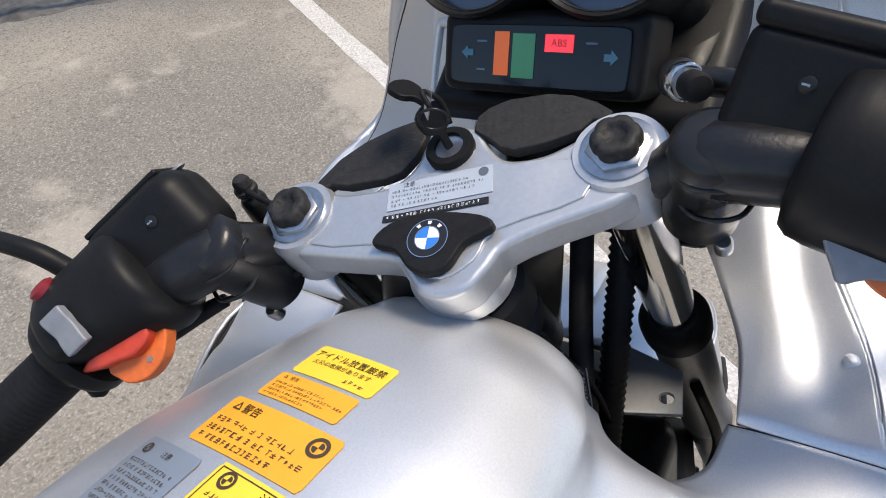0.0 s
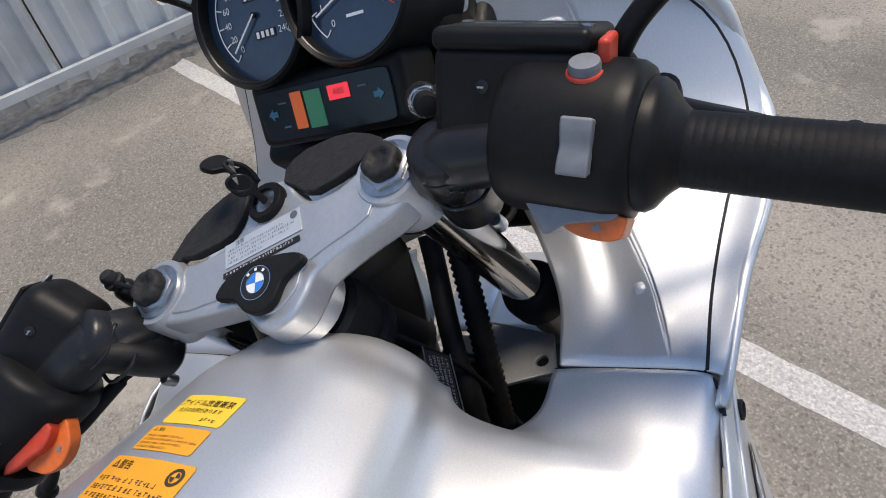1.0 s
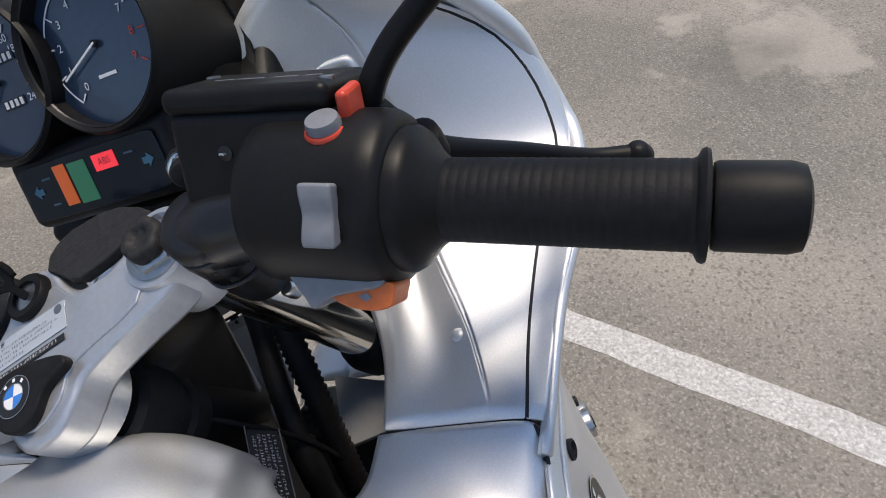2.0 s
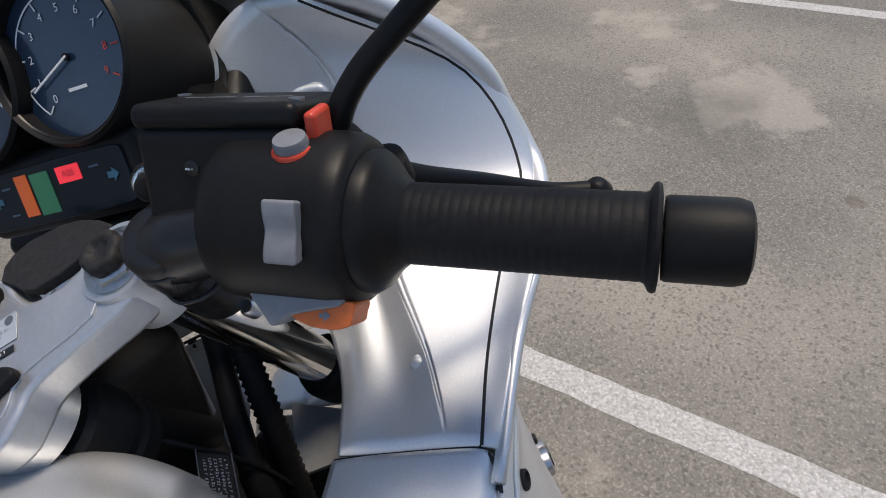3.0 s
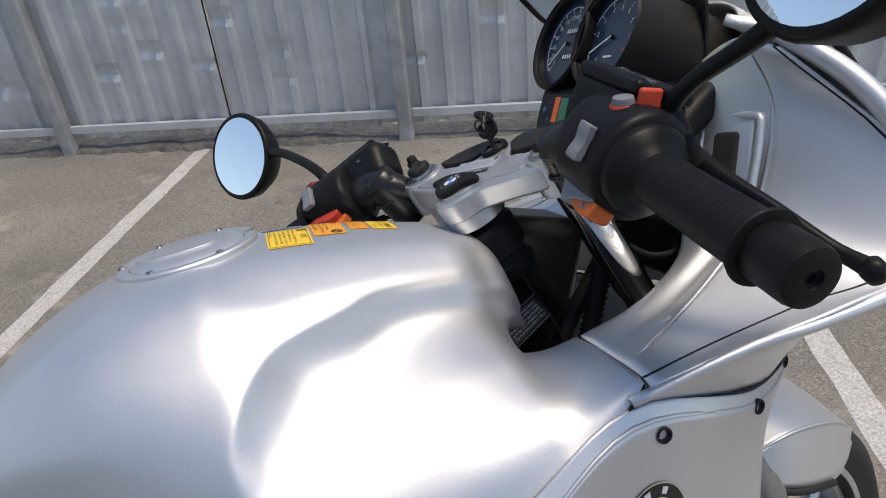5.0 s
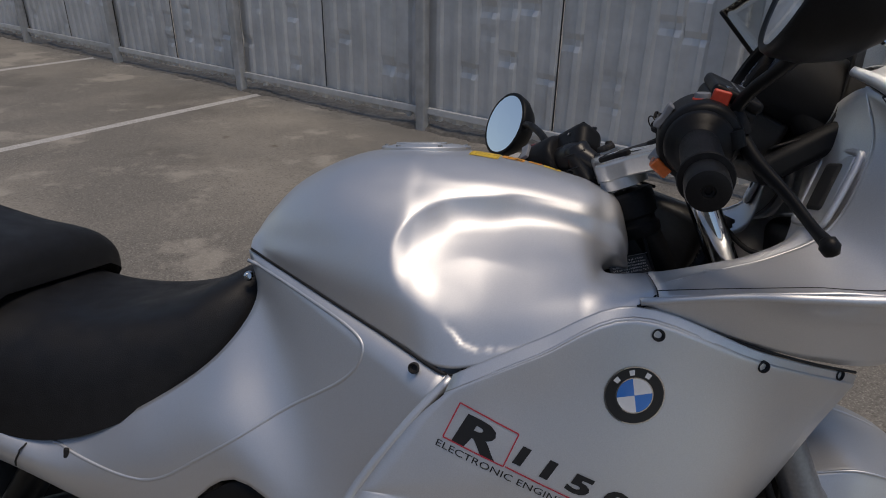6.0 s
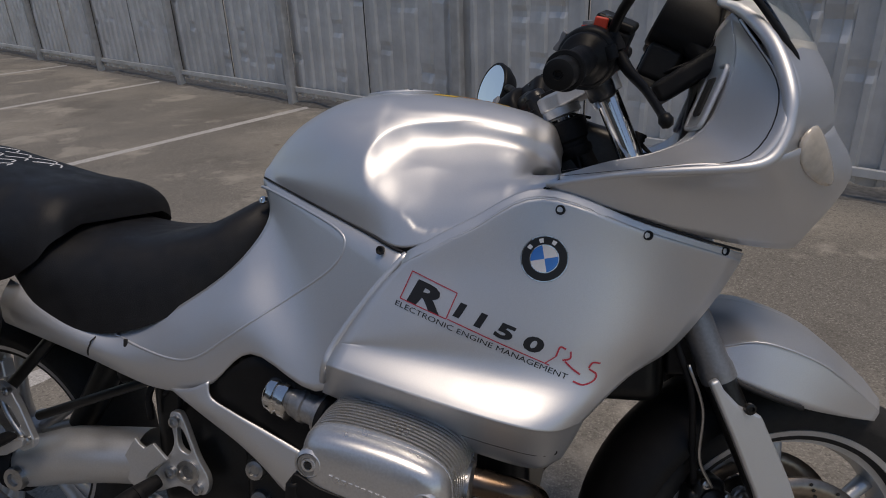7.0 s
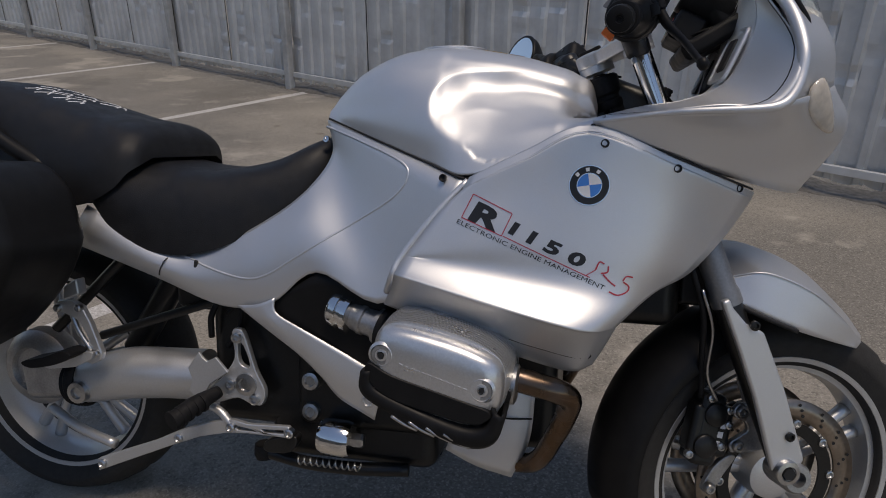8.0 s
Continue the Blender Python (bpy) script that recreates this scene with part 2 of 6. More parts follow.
def slab_mesh(outline, lo, hi, m=None, holes=()):
    """A plate with the given outline (x, y), from lo to hi along z."""
    bm = bmesh.new()
    loops = []
    for ring in (outline, *holes):
        vs = [bm.verts.new((x, y, lo)) for x, y in ring]
        loops += [bm.edges.new((vs[i], vs[(i + 1) % len(vs)])) for i in range(len(vs))]
    bmesh.ops.triangle_fill(bm, use_beauty=True, use_dissolve=True, edges=loops)
    out = bmesh.ops.extrude_face_region(bm, geom=bm.faces[:])
    bmesh.ops.translate(bm, verts=[g for g in out["geom"] if isinstance(g, bmesh.types.BMVert)], vec=(0, 0, hi - lo))
    if m:
        bm.transform(m)
    return bm


def slab(name, outline, lo, hi, m, mat, parent, bevel=0.0015, label="", holes=()):
    ob = part(name, slab_mesh(outline, lo, hi, m, holes), mat, parent, label, smooth=False)
    return soft(ob, bevel) if bevel else ob


def smooth_loop(pts, n=5):
    return [(v.x, v.y) for v in spline([(x, y, 0) for x, y in pts], n, True)]


def block(name, size, m, mat, parent, bevel=0.003, label="", taper=1.0):
    bm = bmesh.new()
    bmesh.ops.create_cube(bm, size=1)
    for v in bm.verts:
        k = taper if v.co.z > 0 else 1.0
        v.co = Vector((v.co.x * size[0] * k, v.co.y * size[1] * k, v.co.z * size[2]))
    bm.transform(m)
    ob = part(name, bm, mat, parent, label, smooth=False)
    return soft(ob, bevel, 3) if bevel else ob


def soft_box(name, size, m, mat, parent, r, label=""):
    return soft(block(name, size, m, mat, parent, 0, label), r, 5)


def bar(name, a, b, r, mat, parent, around=16, label="", edge=0.0):
    """A straight round bar from a to b."""
    a, b = Vector(a), Vector(b)
    h = (b - a).length
    e = edge or r * 0.15
    return lathe(name, [(r - e, 0), (r, e), (r, h - e), (r - e, h)], frame_of(a, b - a), mat, parent, around, label=label)


def thing(name, label, category, m=None, kind="", group=""):
    ob = new(name)
    ob.empty_display_size = 0.1
    if m:
        ob.matrix_basis = m
    return tagged(ob, label, category, group, kind)


def print_on(name, text, size, m, mat, parent, depth=0.0004, shear=0.0, wide=1.0, label="", align="CENTER", bold=0.0):
    """Lettering as a mesh."""
    cu = bpy.data.curves.new(name, "FONT")
    cu.body, cu.size, cu.extrude, cu.shear, cu.align_x, cu.align_y = text, size, depth, shear, align, "CENTER"
    cu.resolution_u = 3
    cu.offset = bold
    tmp = bpy.data.objects.new(name, cu)
    mesh = bpy.data.meshes.new_from_object(tmp)
    bpy.data.objects.remove(tmp)
    mesh.materials.clear()
    mesh.transform(m @ Matrix.Diagonal((wide, 1, 1, 1)))
    return part(name, mesh, mat, parent, label, smooth=False)


# ---- ground, markings, fence ----
def build_ground():
    bm = bmesh.new()
    radii = [0.0, 1, 2, 3, 5, 8, 14, 30, 80, 300, 2000]
    n = 48
    prev = [bm.verts.new((0, 0, 0))]
    for r in radii[1:]:
        ring = [bm.verts.new((r * math.cos(2 * math.pi * k / n), r * math.sin(2 * math.pi * k / n), 0)) for k in range(n)]
        for k in range(n):
            if len(prev) == 1:
                bm.faces.new((prev[0], ring[k], ring[(k + 1) % n]))
            else:
                bm.faces.new((prev[k], ring[k], ring[(k + 1) % n], prev[(k + 1) % n]))
        prev = ring
    tagged(part("ground", bm, ASPHALT, smooth=False), "worn sandy grey asphalt of a parking lot", "ground", kind="structure")


build_ground()
PARK = Vector((math.cos(radians(64)), math.sin(radians(64)), 0))
ACROSS = Vector((PARK.y, -PARK.x, 0))


def parking_line(offset, start, end, width=0.09, name="parking_line"):
    rnd = random.Random(int(offset * 100) + 7)
    n = int((end - start) / 0.06)
    rows = []
    for i in range(n + 1):
        s = start + (end - start) * i / n
        c = ACROSS * offset + PARK * s
        a, b = width / 2 + rnd.uniform(-0.004, 0.004), width / 2 + rnd.uniform(-0.004, 0.004)
        rows.append([c - ACROSS * a + Vector((0, 0, 0.0008)), c + ACROSS * b + Vector((0, 0, 0.0008))])
    return tagged(part(name, grid_mesh(rows), LINE, smooth=False), "worn white painted parking line on the asphalt", "marking", kind="structure")


FENCE_AT, FENCE_DIR, BAY = Vector((-0.652, 4.065, 0)), Vector((math.cos(radians(-27)), math.sin(radians(-27)), 0)), 2.034
FENCE_OUT = Vector((FENCE_DIR.y, -FENCE_DIR.x, 0))


def along_fence(c):
    """How far the line runs until it meets the fence."""
    p = ACROSS * c
    return (FENCE_AT - p).dot(FENCE_OUT) / PARK.dot(FENCE_OUT)


for c, back in ((1.135, -6.0), (3.74, -6.0), (6.37, -6.0), (-1.53, -5.0), (-4.14, -4.0), (-6.87, -3.0), (-9.49, -3.0), (-12.13, -3)):
    parking_line(c, back, along_fence(c) - 0.05)


def build_fence():
    fence = thing("fence", "tall fence of dented grey painted corrugated steel sheets", "fence", kind="structure")
    turn = Matrix((FENCE_DIR, -FENCE_OUT, Vector((0, 0, 1)))).transposed().to_4x4()
    base = Matrix.Translation(FENCE_AT) @ turn
    # one sheet: narrow trapezoid ribs, seven to a sheet
    width, ribs, tall = BAY / 2, 7, 2.7
    w = width / ribs
    prof = []
    for k in range(ribs):
        prof += [(k * w, -0.004, k), (k * w + w * 0.30, 0.0, k), (k * w + w * 0.58, -0.003, k), (k * w + w * 0.66, -0.026, k), (k * w + w * 0.88, -0.026, k), (k * w + w * 0.97, -0.005, k)]
    prof.append((width - 0.004, -0.004, ribs))
    rnd = random.Random(4)
    steps = [0.07 + (tall - 0.07) * i / 72 for i in range(73)]
    for b in range(-8, 7):
        for half in (0, 1):
            # short sharp buckles across single ribs, and a slow lean of the whole sheet
            folds = [(rnd.randrange(ribs), rnd.randrange(6, 46), rnd.uniform(0.006, 0.02), rnd.choice((0, 1, 1, 2))) for _ in range(16)]
            lean, bow = rnd.uniform(-0.006, 0.006), rnd.uniform(-0.012, 0.012)
            rows = []
            for i, z in enumerate(steps):
                row = []
                for x, y, k in prof:
                    d = bow * math.sin(math.pi * z / tall) + lean * x
                    for rib, at_row, deep, reach in folds:
                        if k == rib and at_row <= i <= at_row + reach:
                            d += deep * (1 if y < -0.01 else 0.55)
                    low = rnd.uniform(-0.012, 0.012) if i == 0 else 0.0
                    row.append(Vector((x, y + d + half * 0.003, z + low)))
                rows.append(row)
            ob = part("sheet", grid_mesh(rows), FENCE, fence, smooth=False)
            ob.matrix_basis = base @ Matrix.Translation((b * BAY + half * width, 0.03, 0))
            # dark strip laid along each seam in place of its shadow line
            block("sheet_edge", (0.008, 0.004, tall - 0.2), base @ pose(b * BAY + half * width, 0.019, tall / 2 + 0.06, 0, rnd.uniform(-0.15, 0.15), 0), SEAM_SHADE, fence, 0)
        soft(block("post", (0.082, 0.07, 2.8), base @ pose(b * BAY, -0.036, 1.38), POST, fence, 0), 0.016, 3)
        block("rail", (BAY - 0.084, 0.03, 0.045), base @ pose((b + 0.5) * BAY, -0.016, 0.14 + rnd.uniform(-0.006, 0.006)), FENCE, fence, 0.003)
        block("rail", (BAY - 0.084, 0.03, 0.045), base @ pose((b + 0.5) * BAY, -0.016, 2.4), FENCE, fence, 0.003)
    # crumbling strip of soil and concrete under the rail
    rows, h = [], 0.02
    for i in range(620):
        x = -18 + i * 0.05
        o, h = rnd.uniform(-0.012, 0.03), min(max(h + rnd.uniform(-0.014, 0.014), 0.004), 0.05)
        rows.append([base @ Vector((x, y, z)) for y, z in ((-0.07 - o, -0.01), (-0.045 - o, h * 0.45), (-0.01, h * 0.8), (0.06, h), (0.2, h * 0.8), (0.26, -0.02))])
    tagged(part("footing", grid_mesh(rows), CONCRETE, smooth=False), "crumbling concrete footing under the fence", "footing", kind="structure")


build_fence()


def build_far_wall():
    """An unseen wall added across the lot to darken reflections in the panels."""
    mid, long = FENCE_AT + FENCE_OUT * 14.5 - FENCE_DIR * 1.0, 34.0
    m = Matrix.Translation(mid) @ Matrix((FENCE_DIR, -FENCE_OUT, Vector((0, 0, 1)))).transposed().to_4x4()
    tagged(block("wall_south", (long, 0.3, 3.6), m @ pose(0, 0, 1.78), HELPER_WALL, None, 0.01), "unseen plain wall added to darken reflections in the side panels", "wall", kind="structure")


build_far_wall()
from mathutils.bvhtree import BVHTree

# ---- the motorcycle ----
bike = thing("motorcycle", "silver sport touring motorcycle leaning on its side stand", "motorcycle", STAND)
GROOVE = material("panel_gap", (0.01, 0.01, 0.011), 0.7)
SURF = {}


def both(pts):
    """The same points on the other side of the machine."""
    return [[(x, -y, z) for x, y, z in r] for r in pts]


def lerp(a, b, k):
    return tuple(p + (q - p) * k for p, q in zip(a, b))


def remember(name, pts):
    verts, polys, w = [v for r in pts for v in r], [], len(pts[0])
    for i in range(len(pts) - 1):
        for j in range(w - 1):
            polys.append((i * w + j, i * w + j + 1, (i + 1) * w + j + 1, (i + 1) * w + j))
    old = SURF.get(name, ([], []))
    n = len(old[0])
    SURF[name] = (old[0] + verts, old[1] + [tuple(k + n for k in p) for p in polys])


def onto(name, p, way, lift=0.0006):
    """The place where a ray from p meets a body panel, a little above it."""
    key = name + "_tree"
    if key not in SURF:
        SURF[key] = BVHTree.FromPolygons(*SURF[name])
    way = Vector(way).normalized()
    hit, normal, _, _ = SURF[key].ray_cast(Vector(p), way)
    return hit - way * lift if hit else Vector(p) + way * 0.3


def drape(ob, name, way, lift=0.0006):
    """Lays the mesh of ob onto a body panel."""
    for v in ob.data.vertices:
        v.co = onto(name, v.co, way, lift + 0.0)
    ob.data.update()
    return ob


# ---- tank cover ----
TANK = [
    (-0.058, ((0, 0.925), (0.03, 0.924), (0.052, 0.922), (0.068, 0.919), (0.08, 0.915), (0.088, 0.911), (0.093, 0.906), (0.096, 0.901))),
    (-0.04, ((0, 0.956), (0.03, 0.954), (0.054, 0.948), (0.074, 0.94), (0.087, 0.929), (0.096, 0.916), (0.102, 0.9037), (0.1053, 0.8948))),
    (0.0, ((0, 0.99), (0.04, 0.986), (0.07, 0.977), (0.095, 0.962), (0.111, 0.942), (0.12, 0.919), (0.127, 0.8999), (0.126, 0.8809))),
    (0.07, ((0, 1.019), (0.046, 1.015), (0.086, 1.004), (0.12, 0.983), (0.143, 0.954), (0.155, 0.92), (0.163, 0.8888), (0.1623, 0.8567))),
    (0.145, ((0, 1.027), (0.05, 1.024), (0.096, 1.011), (0.134, 0.986), (0.162, 0.957), (0.186, 0.92), (0.201, 0.8757), (0.2012, 0.8307))),
    (0.175, ((0, 1.0255), (0.052, 1.021), (0.1, 1.006), (0.13, 0.986), (0.157, 0.963), (0.187, 0.922), (0.2105, 0.877), (0.2167, 0.8203))),
    (0.21, ((0, 1.0225), (0.056, 1.0165), (0.103, 0.998), (0.1225, 0.984), (0.144, 0.959), (0.184, 0.919), (0.2155, 0.866), (0.2348, 0.8082))),
    (0.25, ((0, 1.0165), (0.054, 1.011), (0.097, 0.994), (0.1145, 0.98), (0.134, 0.953), (0.181, 0.915), (0.2185, 0.866), (0.2425, 0.8125))),
    (0.3, ((0, 1.006), (0.048, 1.001), (0.085, 0.985), (0.1, 0.971), (0.117, 0.945), (0.173, 0.912), (0.2195, 0.874), (0.2415, 0.833))),
    (0.36, ((0, 0.988), (0.046, 0.983), (0.075, 0.969), (0.088, 0.955), (0.1, 0.927), (0.166, 0.906), (0.216, 0.888), (0.239, 0.864))),
]
NOSE_END = [(.386, ((0, .975), (.036, .972), (.058, .963), (.075, .944), (.085, .913))), (.406, ((0, .962), (.034, .959), (.052, .951), (.066, .933), (.0735, .902))), (.417, ((0, .924), (.032, .922), (.049, .916), (.058, .904), (.061, .884)))]
RIM_CUT = [(.417, -.061, .884), (.3995, -.0625, .8845), (.388, -.073, .884), (.3815, -.09, .885), (.3825, -.107, .887), (.3895, -.124, .889), (.403, -.1365, .892), (.43, -.1395, .8945)]
JOINT_EDGE = [(.43, -.1395, .8945), (.43, -.165, .8975), (.43, -.195, .8985), (.43, -.22, .8985), (.43, -.232, .8965), (.43, -.237, .889)]


# upper and rear rim of the knee hollow: x ahead, and the way down over the flank
HOLLOW = [(.212, -.449), (.178, -.466), (.157, -.4914), (.153, -.5127), (.155, -.5318), (.165, -.5523), (.178, -.5706), (.205, -.5933), (.255, -.6074), (.29, -.6195), (.36, -.6195)]


def ease(f):
    f = min(max(f, 0.0), 1.0)
    return f * f * (3 - 2 * f)


def hollow_depth(x, q, rim):
    """How deep the knee hollow lies below the flank: a crisp rim, then a floor that comes up again."""
    best, inside = 1.0, False
    ring = rim + [Vector((.45, -.6195)), Vector((.45, -.40)), Vector((.27, -.40))]
    p = Vector((x, q))
    for i, a in enumerate(ring):
        b = ring[(i + 1) % len(ring)]
        if (a.y > q) != (b.y > q) and x < a.x + (q - a.y) * (b.x - a.x) / (b.y - a.y):
            inside = not inside
        if i < len(rim) - 1:
            d = b - a
            k = min(max((p - a).dot(d) / d.dot(d), 0), 1)
            best = min(best, (p - a - d * k).length)
    if not inside:
        return 0.0
    wall = min(best / .04, 1.0)
    return .0125 * (1 - (1 - wall) ** 2) * (1 - ease((best - .035) / .14)) * (1 - .75 * ease((q + .545) / .1)) * (1 - ease((x - .25) / .105))


def build_tank():
    rows = [[(x, -y, z) for y, z in reversed(sec)] + [(x, y, z) for y, z in sec[1:]] for x, sec in TANK]
    C = 16
    body = net(rows, C, 12)
    rim = [Vector((p.x, p.y)) for p in spline([(x, q, 0) for x, q in HOLLOW], 5)]
    for r in body:
        for k, p in enumerate(r):
            q = (abs(p.y) - p.z) / 1.4142
            if .15 < p.x < .36 and -.63 < q < -.42:
                d = hollow_depth(p.x, q, rim)
                r[k] = Vector((p.x, p.y - math.copysign(.68 * d, p.y), p.z - .73 * d))
    bm = grid_mesh(body)
    remember("tank", body)
    full = [[(x, y, z) for y, z in sec] for x, sec in TANK[-2:]]

    def pad(row):
        """Carries a short row on to all eight columns, beside the last full section."""
        ref = [Vector(p) for p in full[-1]]
        row = [Vector(p) for p in row]
        return row + [ref[k] + row[-1] - ref[4] for k in range(5, 8)]
    nose_rows = full + [pad([(x, y, z) for y, z in sec]) for x, sec in NOSE_END]
    extra = []
    mid = 7 * C
    for s in (1, -1):
        pts = [[Vector((p[0], p[1] * s, p[2])) for p in r] for r in nose_rows]
        mirrored = [[Vector((p.x, -p.y, p.z)) for p in r[:0:-1]] + r for r in pts]
        grid = net(mirrored, C, 6)
        nose = [r[mid:mid + 4 * C + 1] for r in grid[6:]]
        extra.append(nose)
        # the shoulder: a patch between the last section, the foot of the nose, the round cut-out and the outer edge
        n = 3 * C
        edge = [body[-1][mid + s * (4 * C + k)] for k in range(n + 1)]
        before = [body[-2][mid + s * (4 * C + k)] for k in range(n + 1)]
        rim = spline(RIM_CUT, 4) + spline(JOINT_EDGE, 4)[1:]
        rim = [Vector((p.x, -p.y * s, p.z)) for p in rim]
        front = [rim[round(k * (len(rim) - 1) / n)] for k in range(n + 1)]
        inner = [r[-1] for r in nose]
        m = len(inner) - 1
        outer = [Vector((.36 + .07 * f, (.239 - .002 * f) * s, .864 + .025 * f)) for f in (k / m for k in range(m + 1))]
        patch = []
        for i in range(m + 1):
            v = i / m
            row = []
            h = (2 * v ** 3 - 3 * v * v + 1, v ** 3 - 2 * v * v + v, 3 * v * v - 2 * v ** 3, v ** 3 - v * v)
            along = [e * h[0] + (e - q).normalized() * (g - e).length * h[1] + g * h[2] + (g - e) * h[3] for e, q, g in zip(edge, before, front)]
            for k in range(n + 1):
                u = k / n
                p = along[k] + (inner[i] - along[0]) * (1 - u) + (outer[i] - along[n]) * u
                row.append(p)
            patch.append(row)
        extra.append(patch)
    for pts in extra:
        remember("tank", pts)
        vs = [[bm.verts.new(v) for v in r] for r in pts]
        for i in range(len(vs) - 1):
            for j in range(len(vs[0]) - 1):
                bm.faces.new((vs[i][j], vs[i][j + 1], vs[i + 1][j + 1], vs[i + 1][j]))
    bmesh.ops.remove_doubles(bm, verts=bm.verts[:], dist=0.0003)
    ob = part("tank_cover", bm, SILVER, bike, "silver painted tank cover with hollowed flanks")
    mod = ob.modifiers.new("thick", "SOLIDIFY")
    mod.thickness, mod.offset = 0.003, 0
    return ob


tank = build_tank()


def gap(name, pts, r=0.0022, parent=None):
    """The dark joint between two panels."""
    return tube(name, pts, r, GROOVE, parent or bike, 5, 8)


# ---- body panels, right and left ----
SIDE = [
    [(.232, -.2465, .805), (.318, -.2445, .8475), (.411, -.239, .8845), (.535, -.212, .836), (.665, -.115, .783)],
    [(.2245, -.2555, .789), (.316, -.254, .8325), (.409, -.2455, .872), (.533, -.216, .826), (.66, -.118, .773)],
    [(.222, -.257, .7855), (.315, -.255, .829), (.409, -.246, .868), (.533, -.2165, .822), (.659, -.118, .769)],
    [(.19, -.262, .755), (.30, -.258, .78), (.42, -.247, .79), (.53, -.212, .765), (.63, -.11, .715)],
    [(.14, -.276, .69), (.28, -.269, .705), (.41, -.256, .70), (.51, -.224, .685), (.575, -.14, .655)],
    [(.135, -.278, .682), (.26, -.273, .666), (.39, -.267, .644), (.468, -.246, .632), (.515, -.2, .63)],
    [(.125, -.289, .66), (.24, -.301, .634), (.362, -.305, .606), (.425, -.289, .592), (.462, -.246, .588)],
    [(.122, -.288, .652), (.237, -.299, .626), (.359, -.303, .597), (.421, -.287, .583), (.457, -.245, .58)],
    [(.106, -.262, .622), (.22, -.267, .59), (.345, -.269, .559), (.41, -.258, .546), (.443, -.227, .546)],
    [(.09, -.238, .596), (.2, -.238, .558), (.325, -.241, .522), (.395, -.234, .506), (.426, -.208, .51)],
]
WEDGE = [
    [(.413, -.238, .892), (.5, -.249, .9), (.6, -.263, .903), (.67, -.254, .915), (.735, -.17, .935), (.775, -.08, .95), (.785, 0, .955)],
    [(.414, -.2375, .888), (.52, -.232, .874), (.62, -.208, .872), (.69, -.185, .872), (.75, -.14, .872), (.80, -.075, .88), (.795, 0, .88)],
    [(.416, -.236, .885), (.535, -.2115, .841), (.62, -.155, .81), (.68, -.105, .792), (.73, -.05, .78), (.75, -.02, .778), (.755, 0, .778)],
]
INNER = [
    [(.432, -.144, .897), (.431, -.16, .898), (.431, -.19, .8985), (.431, -.212, .8988), (.431, -.216, .8988), (.431, -.232, .8978), (.431, -.2405, .894)],
    [(.485, -.133, .898), (.486, -.152, .9085), (.487, -.175, .906), (.487, -.196, .912), (.487, -.2, .9115), (.49, -.232, .902), (.497, -.2505, .902)],
    [(.54, -.107, .90), (.543, -.134, .9195), (.547, -.152, .915), (.552, -.169, .9235), (.553, -.173, .923), (.562, -.238, .908), (.58, -.2645, .9105)],
    [(.585, -.08, .915), (.592, -.118, .946), (.603, -.14, .944), (.61, -.155, .952), (.612, -.159, .952), (.646, -.2495, .918), (.666, -.2565, .915)],
    [(.603, -.07, .975), (.622, -.112, 1.015), (.635, -.135, 1.024), (.642, -.148, 1.03), (.644, -.151, 1.031), (.679, -.2265, .991), (.685, -.238, .984)],
    [(.615, -.06, 1.06), (.631, -.093, 1.085), (.637, -.11, 1.093), (.64, -.12, 1.095), (.641, -.123, 1.096), (.645, -.15, 1.085), (.648, -.155, 1.082)],
]
COWL = [
    [(.67, -.254, .915), (.735, -.17, .935), (.775, -.08, .95), (.785, 0, .955)],
    [(.692, -.232, .99), (.745, -.15, 1.0), (.77, -.075, 1.01), (.778, 0, 1.015)],
    [(.672, -.187, 1.062), (.71, -.13, 1.064), (.735, -.07, 1.075), (.742, 0, 1.08)],
    [(.634, -.124, 1.108), (.66, -.095, 1.115), (.685, -.05, 1.122), (.692, 0, 1.125)],
]
RIM = [(.414, -.2405, .889), (.50, -.2495, .9), (.56, -.26, .9035), (.62, -.2635, .905), (.655, -.2605, .909), (.673, -.2535, .922), (.685, -.244, .95), (.688, -.2335, .99), (.676, -.2, 1.045), (.652, -.155, 1.09), (.626, -.12, 1.112)]
SEAT_EDGE = [(-.53, -.165, .735), (-.37, -.165, .655), (-.285, -.16, .655), (-.18, -.152, .705), (-.095, -.135, .765), (-.05, -.105, .835), (-.062, -.0935, .8975)]
LOW_EDGE = [(-.56, -.16, .655), (-.39, -.165, .602), (-.25, -.17, .556), (-.14, -.187, .57), (-.045, -.2, .634), (.10, -.237, .60), (.226, -.243, .8005)]
TAIL = []
for k in range(5):
    f = k / 4
    TAIL.append([tuple(c + d for c, d in zip(lerp(a, b, f), (0, -0.016 * math.sin(math.pi * f) * (1 if i < 5 else 0.3), 0))) for i, (a, b) in enumerate(zip(SEAT_EDGE, LOW_EDGE))])
TAIL = [[(x, y if i < 6 else -.0935 - (x + .062) * .519, z) for i, (x, y, z) in enumerate(r)] for r in TAIL]

